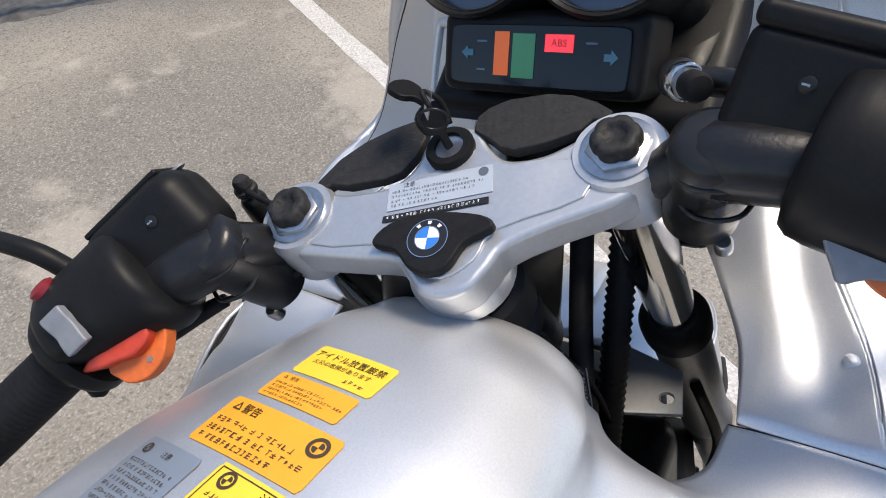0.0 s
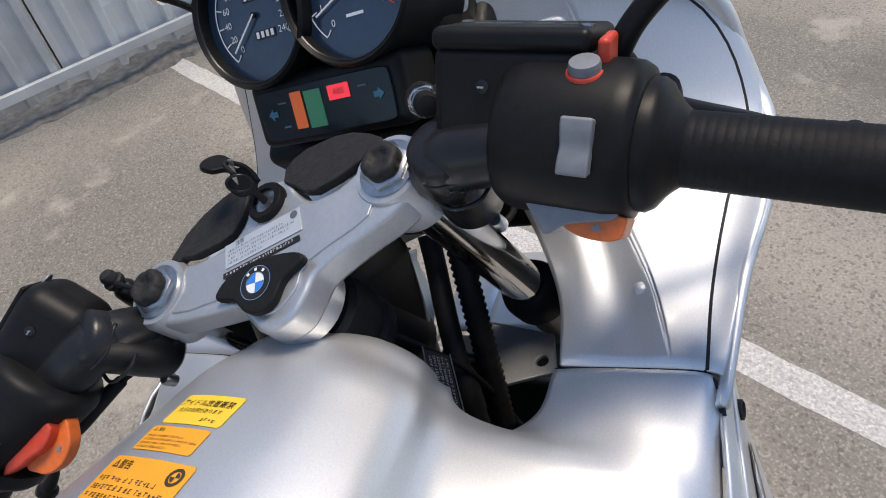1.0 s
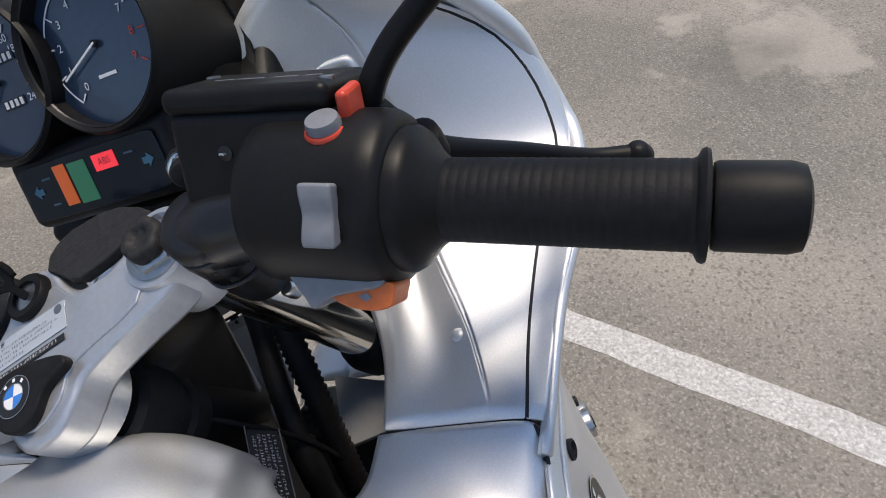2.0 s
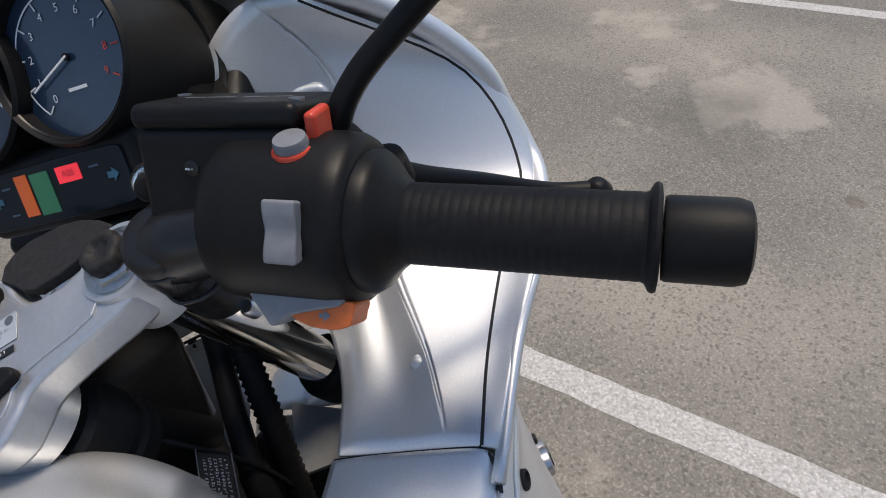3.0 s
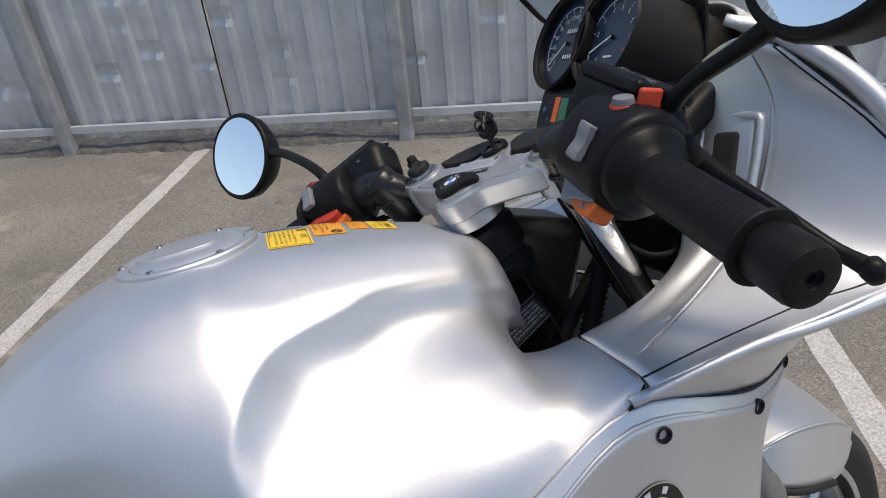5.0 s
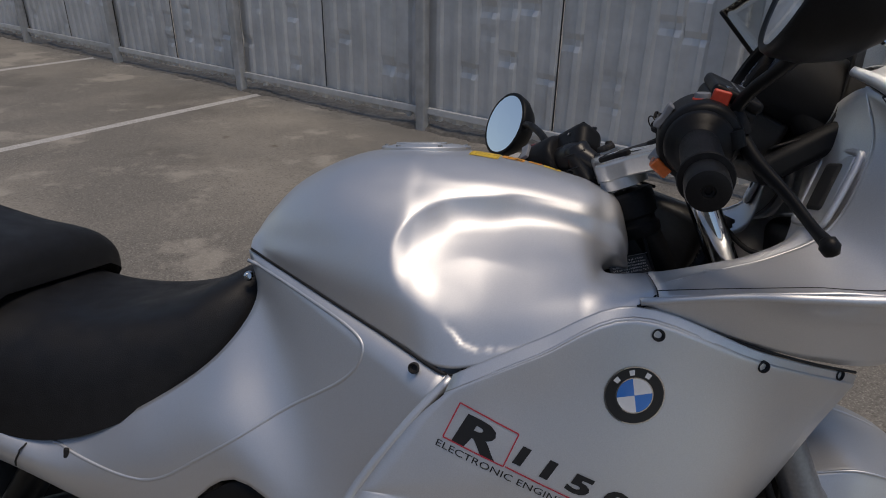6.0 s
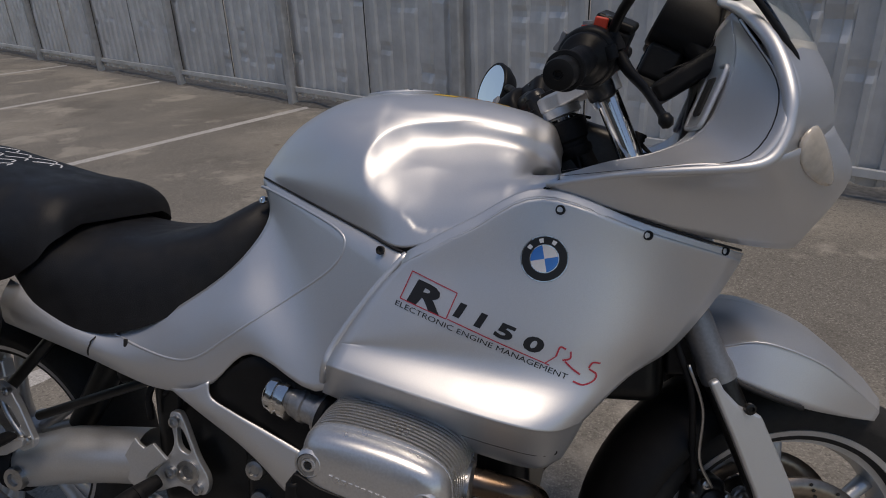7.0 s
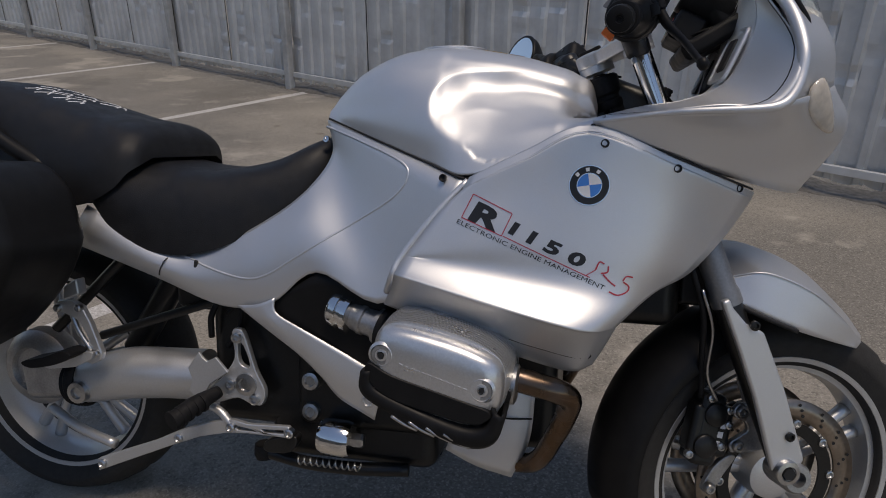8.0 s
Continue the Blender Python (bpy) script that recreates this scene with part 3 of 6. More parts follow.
for s in (1, -1):
    flip = (lambda p: p) if s == 1 else both
    where = "" if s == 1 else "left_"
    for name, key, rows, n, lab in (("side_panel", "side", SIDE, 6, "silver side fairing panel with emblem and lettering" if s == 1 else ""), ("upper_fairing", "wedge", WEDGE, 6, "silver upper fairing flank"),
                                    ("inner_fairing", "inner", INNER, 6, "silver inner fairing panel"), ("nose_cowl", "cowl", COWL, 5, ""), ("tail_cover", "tail", TAIL, 6, "silver side cover below the seat")):
        rows = flip(rows)
        remember(where + key, net(rows, n, n))
        sheet(name, rows, SILVER, bike, 0.004, n, n, lab, side=-1 if s == 1 and key not in ("inner",) else 1)
    part("fairing_rim", tube_mesh(flip([RIM])[0], [.0035, .0042, .005, .006, .0068, .0078, .0088, .0092, .0092, .008, .005], 6, 14), SILVER, bike, "rounded silver fairing edge")
    gap("panel_joint", flip([[(.4305, -.14, .8945), (.4305, -.165, .8972), (.4305, -.195, .8982), (.4305, -.222, .898), (.43, -.233, .8955), (.421, -.239, .889), (.411, -.2405, .8845)]])[0], .0012)
    gap("panel_joint", flip([[(.413, -.239, .885), (.47, -.2285, .862), (.535, -.213, .8385), (.6, -.17, .812), (.662, -.12, .788)]])[0], .0017)
    gap_line = [r[30] for r in net(flip(INNER), 6, 6)]
    part("panel_joint", tube_mesh(gap_line, .0019, 1, 8), GROOVE, bike)
    gap("panel_joint", flip([[(-.058, -.0965, .8995), (.0, -.1265, .8795), (.07, -.163, .855), (.15, -.2045, .8275), (.205, -.234, .8075), (.222, -.2425, .803)]])[0], .002)
    gap("panel_joint", flip([[(.222, -.2425, .803), (.234, -.2455, .804), (.25, -.2455, .8105), (.32, -.2445, .847), (.411, -.24, .884)]])[0], .001)
    tube("panel_edge", flip([[(.229, -.2435, .80), (.183, -.2585, .75), (.132, -.276, .683), (.118, -.285, .652), (.102, -.26, .622)]])[0], .0055, SILVER, bike, 6, 12)

for s in (1, -1):
    groove = spline([(-.062, 0, .885), (.02, 0, .858), (.105, 0, .825), (.118, 0, .80), (.09, 0, .765), (.0, 0, .71), (-.09, 0, .655), (-.15, 0, .62), (-.2, 0, .613), (-.28, 0, .63), (-.36, 0, .66), (-.47, 0, .70)], 5)
    key = "tail" if s == 1 else "left_tail"
    part("panel_joint", tube_mesh([onto(key, (-.338 - .036 * f, -.4 * s, .672 - .064 * f), (0, s, 0), .0024) for f in (k / 6 for k in range(7))], .0013, 2, 8), GROOVE, bike)
    slot = onto(key, (-.297, -.4 * s, .63), (0, s, 0), .001)
    soft_box("screw_slot", (.0075, .005, .019), Matrix.Translation(slot) @ pose(0, 0, 0, 0, 8, 0), GROOVE, bike, .0035)
    part("panel_crease", tube_mesh([onto(key, (p.x, -.4 * s, p.z), (0, s, 0), .0003) for p in groove], .0026, 2, 10), SILVER, bike)

# silver leg below the grille, and the black grille itself
for s in (1, -1):
    flip = (lambda p: p) if s == 1 else both
    sheet("cover_leg", flip([[(-.13, -.193, .582), (-.126, -.196, .556), (-.085, -.2, .535), (-.043, -.2, .515), (.0, -.2, .494), (.045, -.2, .471), (.07, -.2, .46)],
                             [(-.165, -.194, .568), (-.14, -.198, .542), (-.09, -.2, .51), (-.045, -.202, .478), (-.005, -.202, .45), (.04, -.202, .424), (.068, -.2, .418)],
                             [(-.207, -.187, .562), (-.155, -.19, .527), (-.088, -.192, .482), (-.045, -.192, .444), (-.012, -.19, .406), (.03, -.19, .383), (.055, -.19, .37)]]), SILVER, bike, .004, 5, 5, "")
    lathe("leg_screw", [(.013, -.004), (.013, .003), (.009, .004), (.007, .001)], frame_of((.048, -.203 * s, .41), (0, -s, 0)), SILVER_MATT, bike, 18)
    sheet("intake_grille", flip([[(-.155, -.18, .565), (-.09, -.19, .605), (-.03, -.198, .632), (.06, -.2, .61), (.15, -.2, .58)], [(-.16, -.178, .553), (-.1, -.188, .545), (-.02, -.195, .53), (.06, -.2, .51), (.13, -.2, .49)], [(-.15, -.178, .545), (-.1, -.185, .515), (-.03, -.19, .48), (.06, -.195, .44), (.1, -.195, .42)]]), PLASTIC, bike, .004, 5, 5, "black plastic air intake cover", side=-1 if s == 1 else 1)

# ---- seats ----
def cushion(name, secs, label, power=0.55, y0=0.0):
    rows = []
    for x, w, top, low, dip in secs:
        row = []
        for k in range(25):
            a = math.pi * (k / 24)
            c, s_ = math.cos(a), math.sin(a)
            yy = -w * math.copysign(abs(c) ** power, c)
            zz = low + (top - low) * s_ ** 0.7 - dip * max(0, s_) ** 8
            row.append((x, yy + y0, zz))
        rows.append(row)
    pts = net(rows, 1, 6)
    bm = grid_mesh(pts)
    w = len(pts[0])
    bm.verts.ensure_lookup_table()
    bm.faces.new([bm.verts[i] for i in range(w)])
    n = len(pts)
    bm.faces.new([bm.verts[(n - 1) * w + i] for i in range(w)])
    remember(name, pts)
    return part(name, bm, LEATHER, bike, label)


cushion("rider_seat", [(-.035, .04, .86, .80, 0), (-.055, .075, .872, .785, 0), (-.10, .115, .86, .75, 0), (-.18, .15, .828, .695, .004), (-.28, .172, .812, .655, .006), (-.38, .176, .815, .65, .006), (-.47, .174, .83, .69, 0), (-.52, .165, .84, .74, 0)], "black grained vinyl rider seat")
cushion("pillion_seat", [(-.42, .11, .84, .825, 0), (-.427, .145, .866, .81, 0), (-.443, .162, .884, .795, 0), (-.47, .174, .896, .765, 0), (-.54, .178, .91, .735, 0), (-.66, .172, .945, .735, 0), (-.78, .16, .978, .76, 0), (-.92, .15, .985, .8, 0), (-.96, .12, .97, .85, 0)], "black vinyl pillion seat with white scribbled marks")
rnd = random.Random(5)
for x0, yy, length in ((-.60, .02, .03), (-.64, .0, .035), (-.68, -.02, .03), (-.72, -.01, .03), (-.62, -.06, .02), (-.65, -.065, .02), (-.69, -.07, .02), (-.72, -.065, .016), (-.585, .03, .045), (-.61, .045, .05), (-.66, .03, .045), (-.7, .04, .04), (-.635, -.035, .03), (-.67, -.04, .03), (-.705, -.04, .03)):
    ob = part("mark", tube_mesh([(x0, yy, 1.2), (x0 - length * .4, yy + .018, 1.2), (x0 - length, yy - .012, 1.2)], .0018, 6, 6), WHITE, bike)
    for v in ob.data.vertices:
        p = onto("pillion_seat", (v.co.x, v.co.y, 1.3), (0, 0, -1), 0.0)
        v.co.z = p.z + (v.co.z - 1.2) * .4
tube("grab_rail", [(-.62, -.16, .80), (-.75, -.165, .88), (-.86, -.155, .985), (-.93, -.1, 1.0), (-.95, 0, 1.0)], .016, PLASTIC, bike)


case = slab("pannier", smooth_loop([(-.62, .82), (-.555, .816), (-.51, .776), (-.492, .72), (-.49, .665), (-.55, .57), (-.68, .47), (-.9, .43), (-1.12, .48), (-1.16, .64), (-1.12, .8), (-.85, .825)], 4), .21, .41, pose(0, 0, 0, 90), PLASTIC, bike, 0, "black hard side case")
soft(case, .035, 5, 60)
block("tail_tray", (.36, .2, .06), pose(-.68, 0, .76), DARKMETAL, bike, .01)

# ---- decals on the right panel ----
def disc(r, n=40, ring=0.0, a0=0.0, a1=2 * math.pi):
    bm = bmesh.new()
    steps = max(3, int(n * (a1 - a0) / (2 * math.pi)))
    rows = []
    for rr in (ring, ring + (r - ring) * .5, r):
        rows.append([Vector((rr * math.cos(a0 + (a1 - a0) * k / steps), rr * math.sin(a0 + (a1 - a0) * k / steps), 0)) for k in range(steps + 1)])
    bm2 = grid_mesh(rows)
    bmesh.ops.remove_doubles(bm2, verts=bm2.verts[:], dist=1e-6)
    bm.free()
    return bm2


def roundel(m, r, parent, key=None, way=None, lift=0.0012):
    """A round emblem: black ring, quarters in blue and white, silver edge."""
    hub = new("emblem")
    hub.parent = parent
    hub["label"] = "round enamel emblem in blue, white and black"
    pieces = [("edge", r, r * .96, 0, 2 * math.pi, CHROME, 0.0004), ("ring", r * .965, r * .6, 0, 2 * math.pi, BLACK, 0.0003), ("inner_edge", r * .62, r * .585, 0, 2 * math.pi, CHROME, 0.0006)]
    pieces += [("quarter", r * .59, 0.0, k * math.pi / 2, (k + 1) * math.pi / 2, BLUE if k % 2 else WHITE, 0.0004) for k in range(4)]
    pieces += [("ring_mark", r * .88, r * .7, math.pi / 2 + a - .11, math.pi / 2 + a + .11, WHITE, 0.0007) for a in (-.7, 0, .7)]
    for nm, ro, ri, a0, a1, mat, up in pieces:
        bm = disc(ro, 48, ri, a0, a1)
        bm.transform(m @ Matrix.Translation((0, 0, up + lift)))
        ob = part(nm, bm, mat, hub, smooth=False)
        if key:
            for v in ob.data.vertices:
                v.co = onto(key, v.co - Vector(way) * .1, way, up + lift)
    return hub


ON_SIDE = pose(0, -.4, 0, 90, 0, 0)
roundel(Matrix.Translation((.412, -.4, .797)) @ pose(0, 0, 0, 90, -8, 0), .0295, bike, "side", (0, 1, 0), 0.0022)
SLANT = 23.0


def side_print(name, text, size, x, z, mat, wide=1.0, shear=0.0, slant=SLANT, bold=0.0):
    ob = print_on(name, text, size, Matrix.Translation((x, -.4, z)) @ pose(0, 0, 0, 90, slant, 0), mat, bike, 0.0, shear, wide, bold=bold)
    return drape(ob, "side", (0, 1, 0), .0022)


def side_stroke(name, pts, mat, w=.0012):
    rows = [[], []]
    path = spline([(x, 0, z) for x, z in pts], 4) if len(pts) > 2 else [Vector((pts[0][0], 0, pts[0][1])).lerp(Vector((pts[1][0], 0, pts[1][1])), k / 16) for k in range(17)]
    for i, p in enumerate(path):
        t = (path[min(i + 1, len(path) - 1)] - path[max(i - 1, 0)]).normalized()
        n = Vector((-t.z, 0, t.x)) * w / 2
        for r, d in ((0, n), (1, -n)):
            rows[r].append(onto("side", (p.x + d.x, -.4, p.z + d.z), (0, 1, 0), .0024))
    return part(name, grid_mesh(rows), mat, bike, smooth=False)


seam = [onto("side", (x, -.4, z), (0, 1, 0), .0012) for x, z in ((.30, .558), (.33, .55), (.36, .543), (.39, .535), (.41, .531))]
part("panel_joint", tube_mesh(seam, .001, 3, 6), GROOVE, bike)
side_print("letter", "R", .043, .257, .7475, BLACK, 1.75, .08, bold=.0018)
for ch, x, z in (("1", .3025, .7305), ("1", .3295, .718), ("5", .361, .7035), ("0", .3965, .6875)):
    side_print("numeral", ch, .0262, x, z, BLACK, 1.85, .1, bold=.0012)
side_print("small_line", "ELECTRONIC ENGINE MANAGEMENT", .0098, .3285, .6925, BLACK, 1.47)
for a, b in (((.241, .781), (.301, .753)), ((.301, .753), (.286, .7195)), ((.286, .7195), (.224, .7455)), ((.224, .7455), (.241, .781)), ((.288, .7195), (.418, .661)), ((.412, .6635), (.426, .672))):
    side_stroke("red_line", (a, b), RED_PRINT, .0014)
for pts in (((.426, .672), (.4315, .684), (.4385, .681)), ((.4445, .678), (.4435, .669), (.434, .667)), ((.437, .6655), (.446, .656), (.4555, .648)), ((.481, .6605), (.4715, .662), (.4665, .6555)), ((.467, .654), (.4755, .6465), (.4725, .6385), (.4595, .6345), (.447, .64))):
    side_stroke("red_line", pts, RED_PRINT, .0022)


def panel_screw(p, n, parent, r=.006):
    m = frame_of(p, n)
    lathe("panel_screw", [(r, -.003), (r, .0008), (r * .8, .0014), (r * .72, -.001), (r * .5, -.0015), (r * .45, -.004)], m, FADED, parent, 18)


for p, n in (((.432, -.246, .858), (0, -1, .1)), ((.538, -.211, .822), (.25, -1, 0)), ((.64, -.14, .79), (.5, -.85, 0)), ((.186, -.231, .803), (-.1, -1, .2)), ((.661, -.16, 1.04), (-.9, -.2, .3)), ((.343, -.2605, .549), (0, -1, -.6)), ((.419, -.241, .534), (.2, -1, -.6))):
    if p[0] > .4 and .78 < p[2] < .87:
        q = onto('side', (p[0], -.4, p[2]), (0, 1, 0), .003)
        p = p if q.y > -.05 else tuple(q)
    panel_screw(p, n, bike, .0055 if p[2] > 1 else .0062)
    panel_screw((p[0], -p[1], p[2]), (n[0], -n[1], n[2]), bike)
lathe("panel_screw", [(.007, 0), (.006, .003), (.003, .0035), (.002, .001)], frame_of((-.066, -.092, .862), (-.2, -1, .3)), CHROME, bike, 16)
lathe("rivet", [(.0045, -.002), (.0042, .001), (.0025, .002), (.001, .0022)], frame_of((.484, -.19, .911), (-.1, 0, 1)), SILVER, bike, 16)

# turn signal lens let into the fairing
LENS = material("clear_lens", (0.62, 0.56, 0.48), 0.14, 0.0, coat=1.0, stain=0.35, stain_size=40, tint=(0.42, 0.34, 0.25), grain=.12, grain_size=90, bump=.25, bump_size=120)
for s in (1, -1):
    a, b, c, d = (Vector(p) for p in ((.716, -.213, .957), (.742, -.18, .928), (.77, -.12, .866), (.70, -.212, .905)))
    mid_out = Vector((.62, -.78, .05))
    rows = []
    for i in range(11):
        f = i / 10
        row = []
        for j in range(11):
            g = j / 10
            u, v = 2 * f - 1, 2 * g - 1
            fu, gv = .5 + .56 * u * math.sqrt(1 - v * v / 2), .5 + .56 * v * math.sqrt(1 - u * u / 2)
            p = (a * (1 - gv) + b * gv) * (1 - fu) + (d * (1 - gv) + c * gv) * fu
            p += mid_out * (.001 + .007 * (math.sin(math.pi * f) * math.sin(math.pi * g)) ** .6)
            row.append(Vector((p.x, p.y * s, p.z)))
        rows.append(row)
    lens = part("turn_signal", grid_mesh(rows), LENS, bike, "yellowed clear turn signal lens")
    mod = lens.modifiers.new("thick", "SOLIDIFY")
    mod.thickness, mod.offset = .003, 0

# ---- fuel filler cap and tank stickers ----
capm = Matrix.Translation(onto("tank", (.152, .012, 1.3), (0, 0, -1), 0)) @ pose(0, 0, 0, 0, 0, 0) @ Matrix.Scale(.78, 4)
cap = new("filler_cap")
cap.parent, cap.matrix_basis = bike, capm
cap["label"] = "round silver fuel filler cap with a key flap"
lathe("flange", [(.078, -.006), (.078, .001), (.076, .003), (.066, .003), (.064, .001), (.064, -.006)], Matrix(), SILVER, cap, 48, closed=True)
lathe("lid", [(.063, -.005), (.063, .002), (.058, .005), (.03, .006), (.001, .006)], Matrix(), SILVER, cap, 48)
slab("key_flap", smooth_loop([(-.045, -.02), (.02, -.024), (.036, 0), (.02, .024), (-.045, .02)]), .005, .0085, Matrix(), SILVER, cap, .001)
for k in range(6):
    a = k * math.pi / 3
    lathe("bolt", [(.004, 0), (.004, .0045), (.002, .004), (.0015, .002)], Matrix.Translation((.071 * math.cos(a), .071 * math.sin(a), .001)), STEEL, cap, 12)
STICKER_INK = material("sticker_ink", (0.05, 0.035, 0.02), 0.5)
AMBER = material("amber_sticker", (0.86, 0.36, 0.03), 0.45, grain=0.04, grain_size=60)
# clear film: the reflected sky's blue is put into its colour
STICK_SKY = material("clear_sticker_sky_tint", (0.5, 0.56, 0.63), 0.4, 0.8)


def glyph_bars(x, end, y, tall, r2):
    """One line of unreadable fine print: clusters of small upright and level bars."""
    bm = bmesh.new()

    def dash(x0, x1, y0, y1):
        bm.faces.new([bm.verts.new(p) for p in ((x0, y0, 0), (x1, y0, 0), (x1, y1, 0), (x0, y1, 0))])
    while x < end - tall * .5:
        q = tall * r2.uniform(.6, 1.0)
        t = tall * .13
        for k in r2.sample((0, 1, 2), r2.choice((1, 2, 2, 3))):
            yy = y + tall * (k - 1) * .36
            dash(x + q * r2.uniform(0, .2), x + q * r2.uniform(.8, 1), yy - t / 2, yy + t / 2)
        for k in range(r2.choice((1, 1, 2))):
            xx = x + q * r2.uniform(.15, .85)
            dash(xx - t / 2, xx + t / 2, y - tall * r2.uniform(.2, .5), y + tall * r2.uniform(.2, .5))
        x += q + tall * r2.choice((.22, .25, .3, .3, .8))
    return bm


def sticker(name, c, size, turn, mat, lines, key="tank", dot=None, tri=None, words=(), low=1.0, border=False):
    """A rounded label laid on a panel: paper, lettering, fine print as bars, a small round emblem, a warning triangle."""
    hub = new(name)
    hub.parent = bike
    hub["label"] = "clear label with small print" if mat is STICK_SKY else "yellow warning sticker with black print"
    cs, sn = math.cos(radians(turn)), math.sin(radians(turn))

    def down(a, b, lift):
        return onto(key, (c[0] + a * cs - b * sn, c[1] + a * sn + b * cs, 1.3), (0, 0, -1), lift)

    def lay(nm, x0, x1, y0, y1, m_, lift, n=6, r=0.0):
        rows = []
        for i in range(n + 1):
            row = []
            for j in range(n + 1):
                a, b = x0 + (x1 - x0) * j / n, y0 + (y1 - y0) * i / n
                if r and i in (0, n):
                    a += r * (1 if j == 0 else -1 if j == n else 0)
                row.append(down(a, b, lift))
            rows.append(row)
        return part(nm, grid_mesh(rows), m_, hub)

    def flat(nm, bm, m_, lift):
        for v in bm.verts:
            v.co = down(v.co.x, v.co.y, lift)
        return part(nm, bm, m_, hub, smooth=False)
    w, h = size
    lay("paper", -w / 2, w / 2, -h / 2, h / 2, mat, .0021, 12, .0012)
    if border:
        for x0, x1, y0, y1 in ((-.46, .46, .44, .455), (-.46, .46, -.455, -.44), (-.47, -.46, -.455, .455), (.46, .47, -.455, .455)):
            lay("border", x0 * w, x1 * w, y0 * h, y1 * h, STICKER_INK, .0024, 4)
    for text, x, y, tall in words:
        ob = print_on("lettering", text, tall, Matrix.Translation((x, y, 0)), STICKER_INK, hub)
        for v in ob.data.vertices:
            v.co = down(v.co.x, v.co.y, .0025)
        ob.data.update()
    r2 = random.Random(len(lines) + int(c[0] * 1000))
    step = (h * .9 * low) / max(len(lines), 1)
    for i, (a, b, th) in enumerate(lines):
        flat("print_line", glyph_bars(-w / 2 + w * a, -w / 2 + w * b, -h * .45 + h * .9 * low - step * (i + .5), step * th, r2), STICKER_INK, .0024)
    if dot:
        for nm, ro, ri, q0, q1 in (("emblem_ring", dot[2], dot[2] * .66, 0, 4), ("emblem_core", dot[2] * .54, 0.0, 0, 1), ("emblem_core", dot[2] * .54, 0.0, 2, 3)):
            bm = disc(ro, 24, ri, q0 * math.pi / 2, q1 * math.pi / 2)
            bm.transform(Matrix.Translation((dot[0], dot[1], 0)))
            flat(nm, bm, STICKER_INK, .0025)
    if tri:
        bm = bmesh.new()
        o = [bm.verts.new((tri[0] + tri[2] * math.cos(q), tri[1] + tri[2] * math.sin(q), 0)) for q in (math.pi / 2 + k * 2.0944 for k in range(3))]
        i_ = [bm.verts.new((tri[0] + tri[2] * .6 * math.cos(q), tri[1] + tri[2] * .6 * math.sin(q), 0)) for q in (math.pi / 2 + k * 2.0944 for k in range(3))]
        for k in range(3):
            bm.faces.new((o[k], o[(k + 1) % 3], i_[(k + 1) % 3], i_[k]))
        flat("warning_sign", bm, STICKER_INK, .0025)
    return hub


sticker("sticker", (.3227, .0108), (.0495, .0226), -91, YELLOW, [(.62, .93, .5)], words=(("アイドル放置厳禁", -.0008, .0045, .0056), ("火災の危険があります", -.001, -.0012, .0037)), low=.3)
sticker("sticker", (.3006, .0135), (.05, .0168), -91, AMBER, [(.06, .72, .62), (.06, .95, .62), (.06, .78, .62), (.06, .6, .62)], words=(("警告", -.0135, .0055, .0028),), low=.68, tri=(-.0195, .0055, .0015))
sticker("sticker", (.273, .0118), (.0685, .0285), -91, AMBER, [(.05, .8, .62), (.05, .95, .62), (.05, .72, .62)], words=(("警告", -.017, .0085, .006),), dot=(.026, .0065, .0052), low=.6, tri=(-.0265, .0085, .0032))
sticker("sticker", (.237, -.012), (.058, .0375), -92, YELLOW, [(.1, .9, .6), (.1, .86, .6), (.1, .9, .6), (.1, .88, .6), (.1, .9, .6), (.1, .5, .6)], words=(("注意", .004, .0125, .006),), dot=(-.0195, .0125, .0042), low=.7, border=True)
sticker("clear_label", (.235, .047), (.042, .037), -92, STICK_SKY, [(.1, .95, .6), (.1, .9, .6), (.1, .92, .6), (.1, .9, .6), (.1, .95, .6), (.1, .93, .6), (.1, .6, .6)], words=(("注意", .002, .0125, .0035),), dot=(-.014, .0125, .0028), low=.72)
# ---- steering: x to its right, y ahead, z along the fork ----
STEER = Matrix.Translation((.4349, .0161, 1.0325)) @ Matrix(((.379, .860, -.35), (-.918, .395, 0), (.115, .321, .937))).to_4x4()


def group_part(name, m, label=""):
    e = new(name)
    e.parent, e.matrix_basis = bike, m
    e.empty_display_size = .05
    if label:
        e["label"] = label
    return e


# top fork bridge
clamp = group_part("fork_bridge", STEER, "satin silver alloy top fork bridge")
outline = [(-.112, 0), (-.108, -.016), (-.094, -.027), (-.06, -.036), (-.03, -.043), (-.02, -.055), (-.012, -.066), (.0, -.07), (.014, -.067), (.024, -.057), (.034, -.046), (.06, -.038), (.094, -.03), (.11, -.016), (.114, 0),
           (.108, .013), (.094, .018), (.075, .013), (.055, .007), (.036, .009), (.026, .02), (.018, .036), (.0, .041), (-.013, .034), (-.02, .018), (-.034, .008), (-.06, .008), (-.09, .016), (-.106, .012)]
slab("plate", smooth_loop(outline, 6), -.03, -.006, Matrix(), SILVER_MATT, clamp, .004)
inset = [(-.082, -.024), (-.03, -.034), (-.018, -.05), (0, -.06), (.018, -.052), (.03, -.036), (.075, -.026), (.076, -.005), (.055, .003), (.034, .005), (.02, .02), (0, .012), (-.02, .006), (-.034, .003), (-.078, .003)]
slab("raised_face", smooth_loop(inset, 3), -.007, -.0045, Matrix(), SILVER_MATT, clamp, .001)
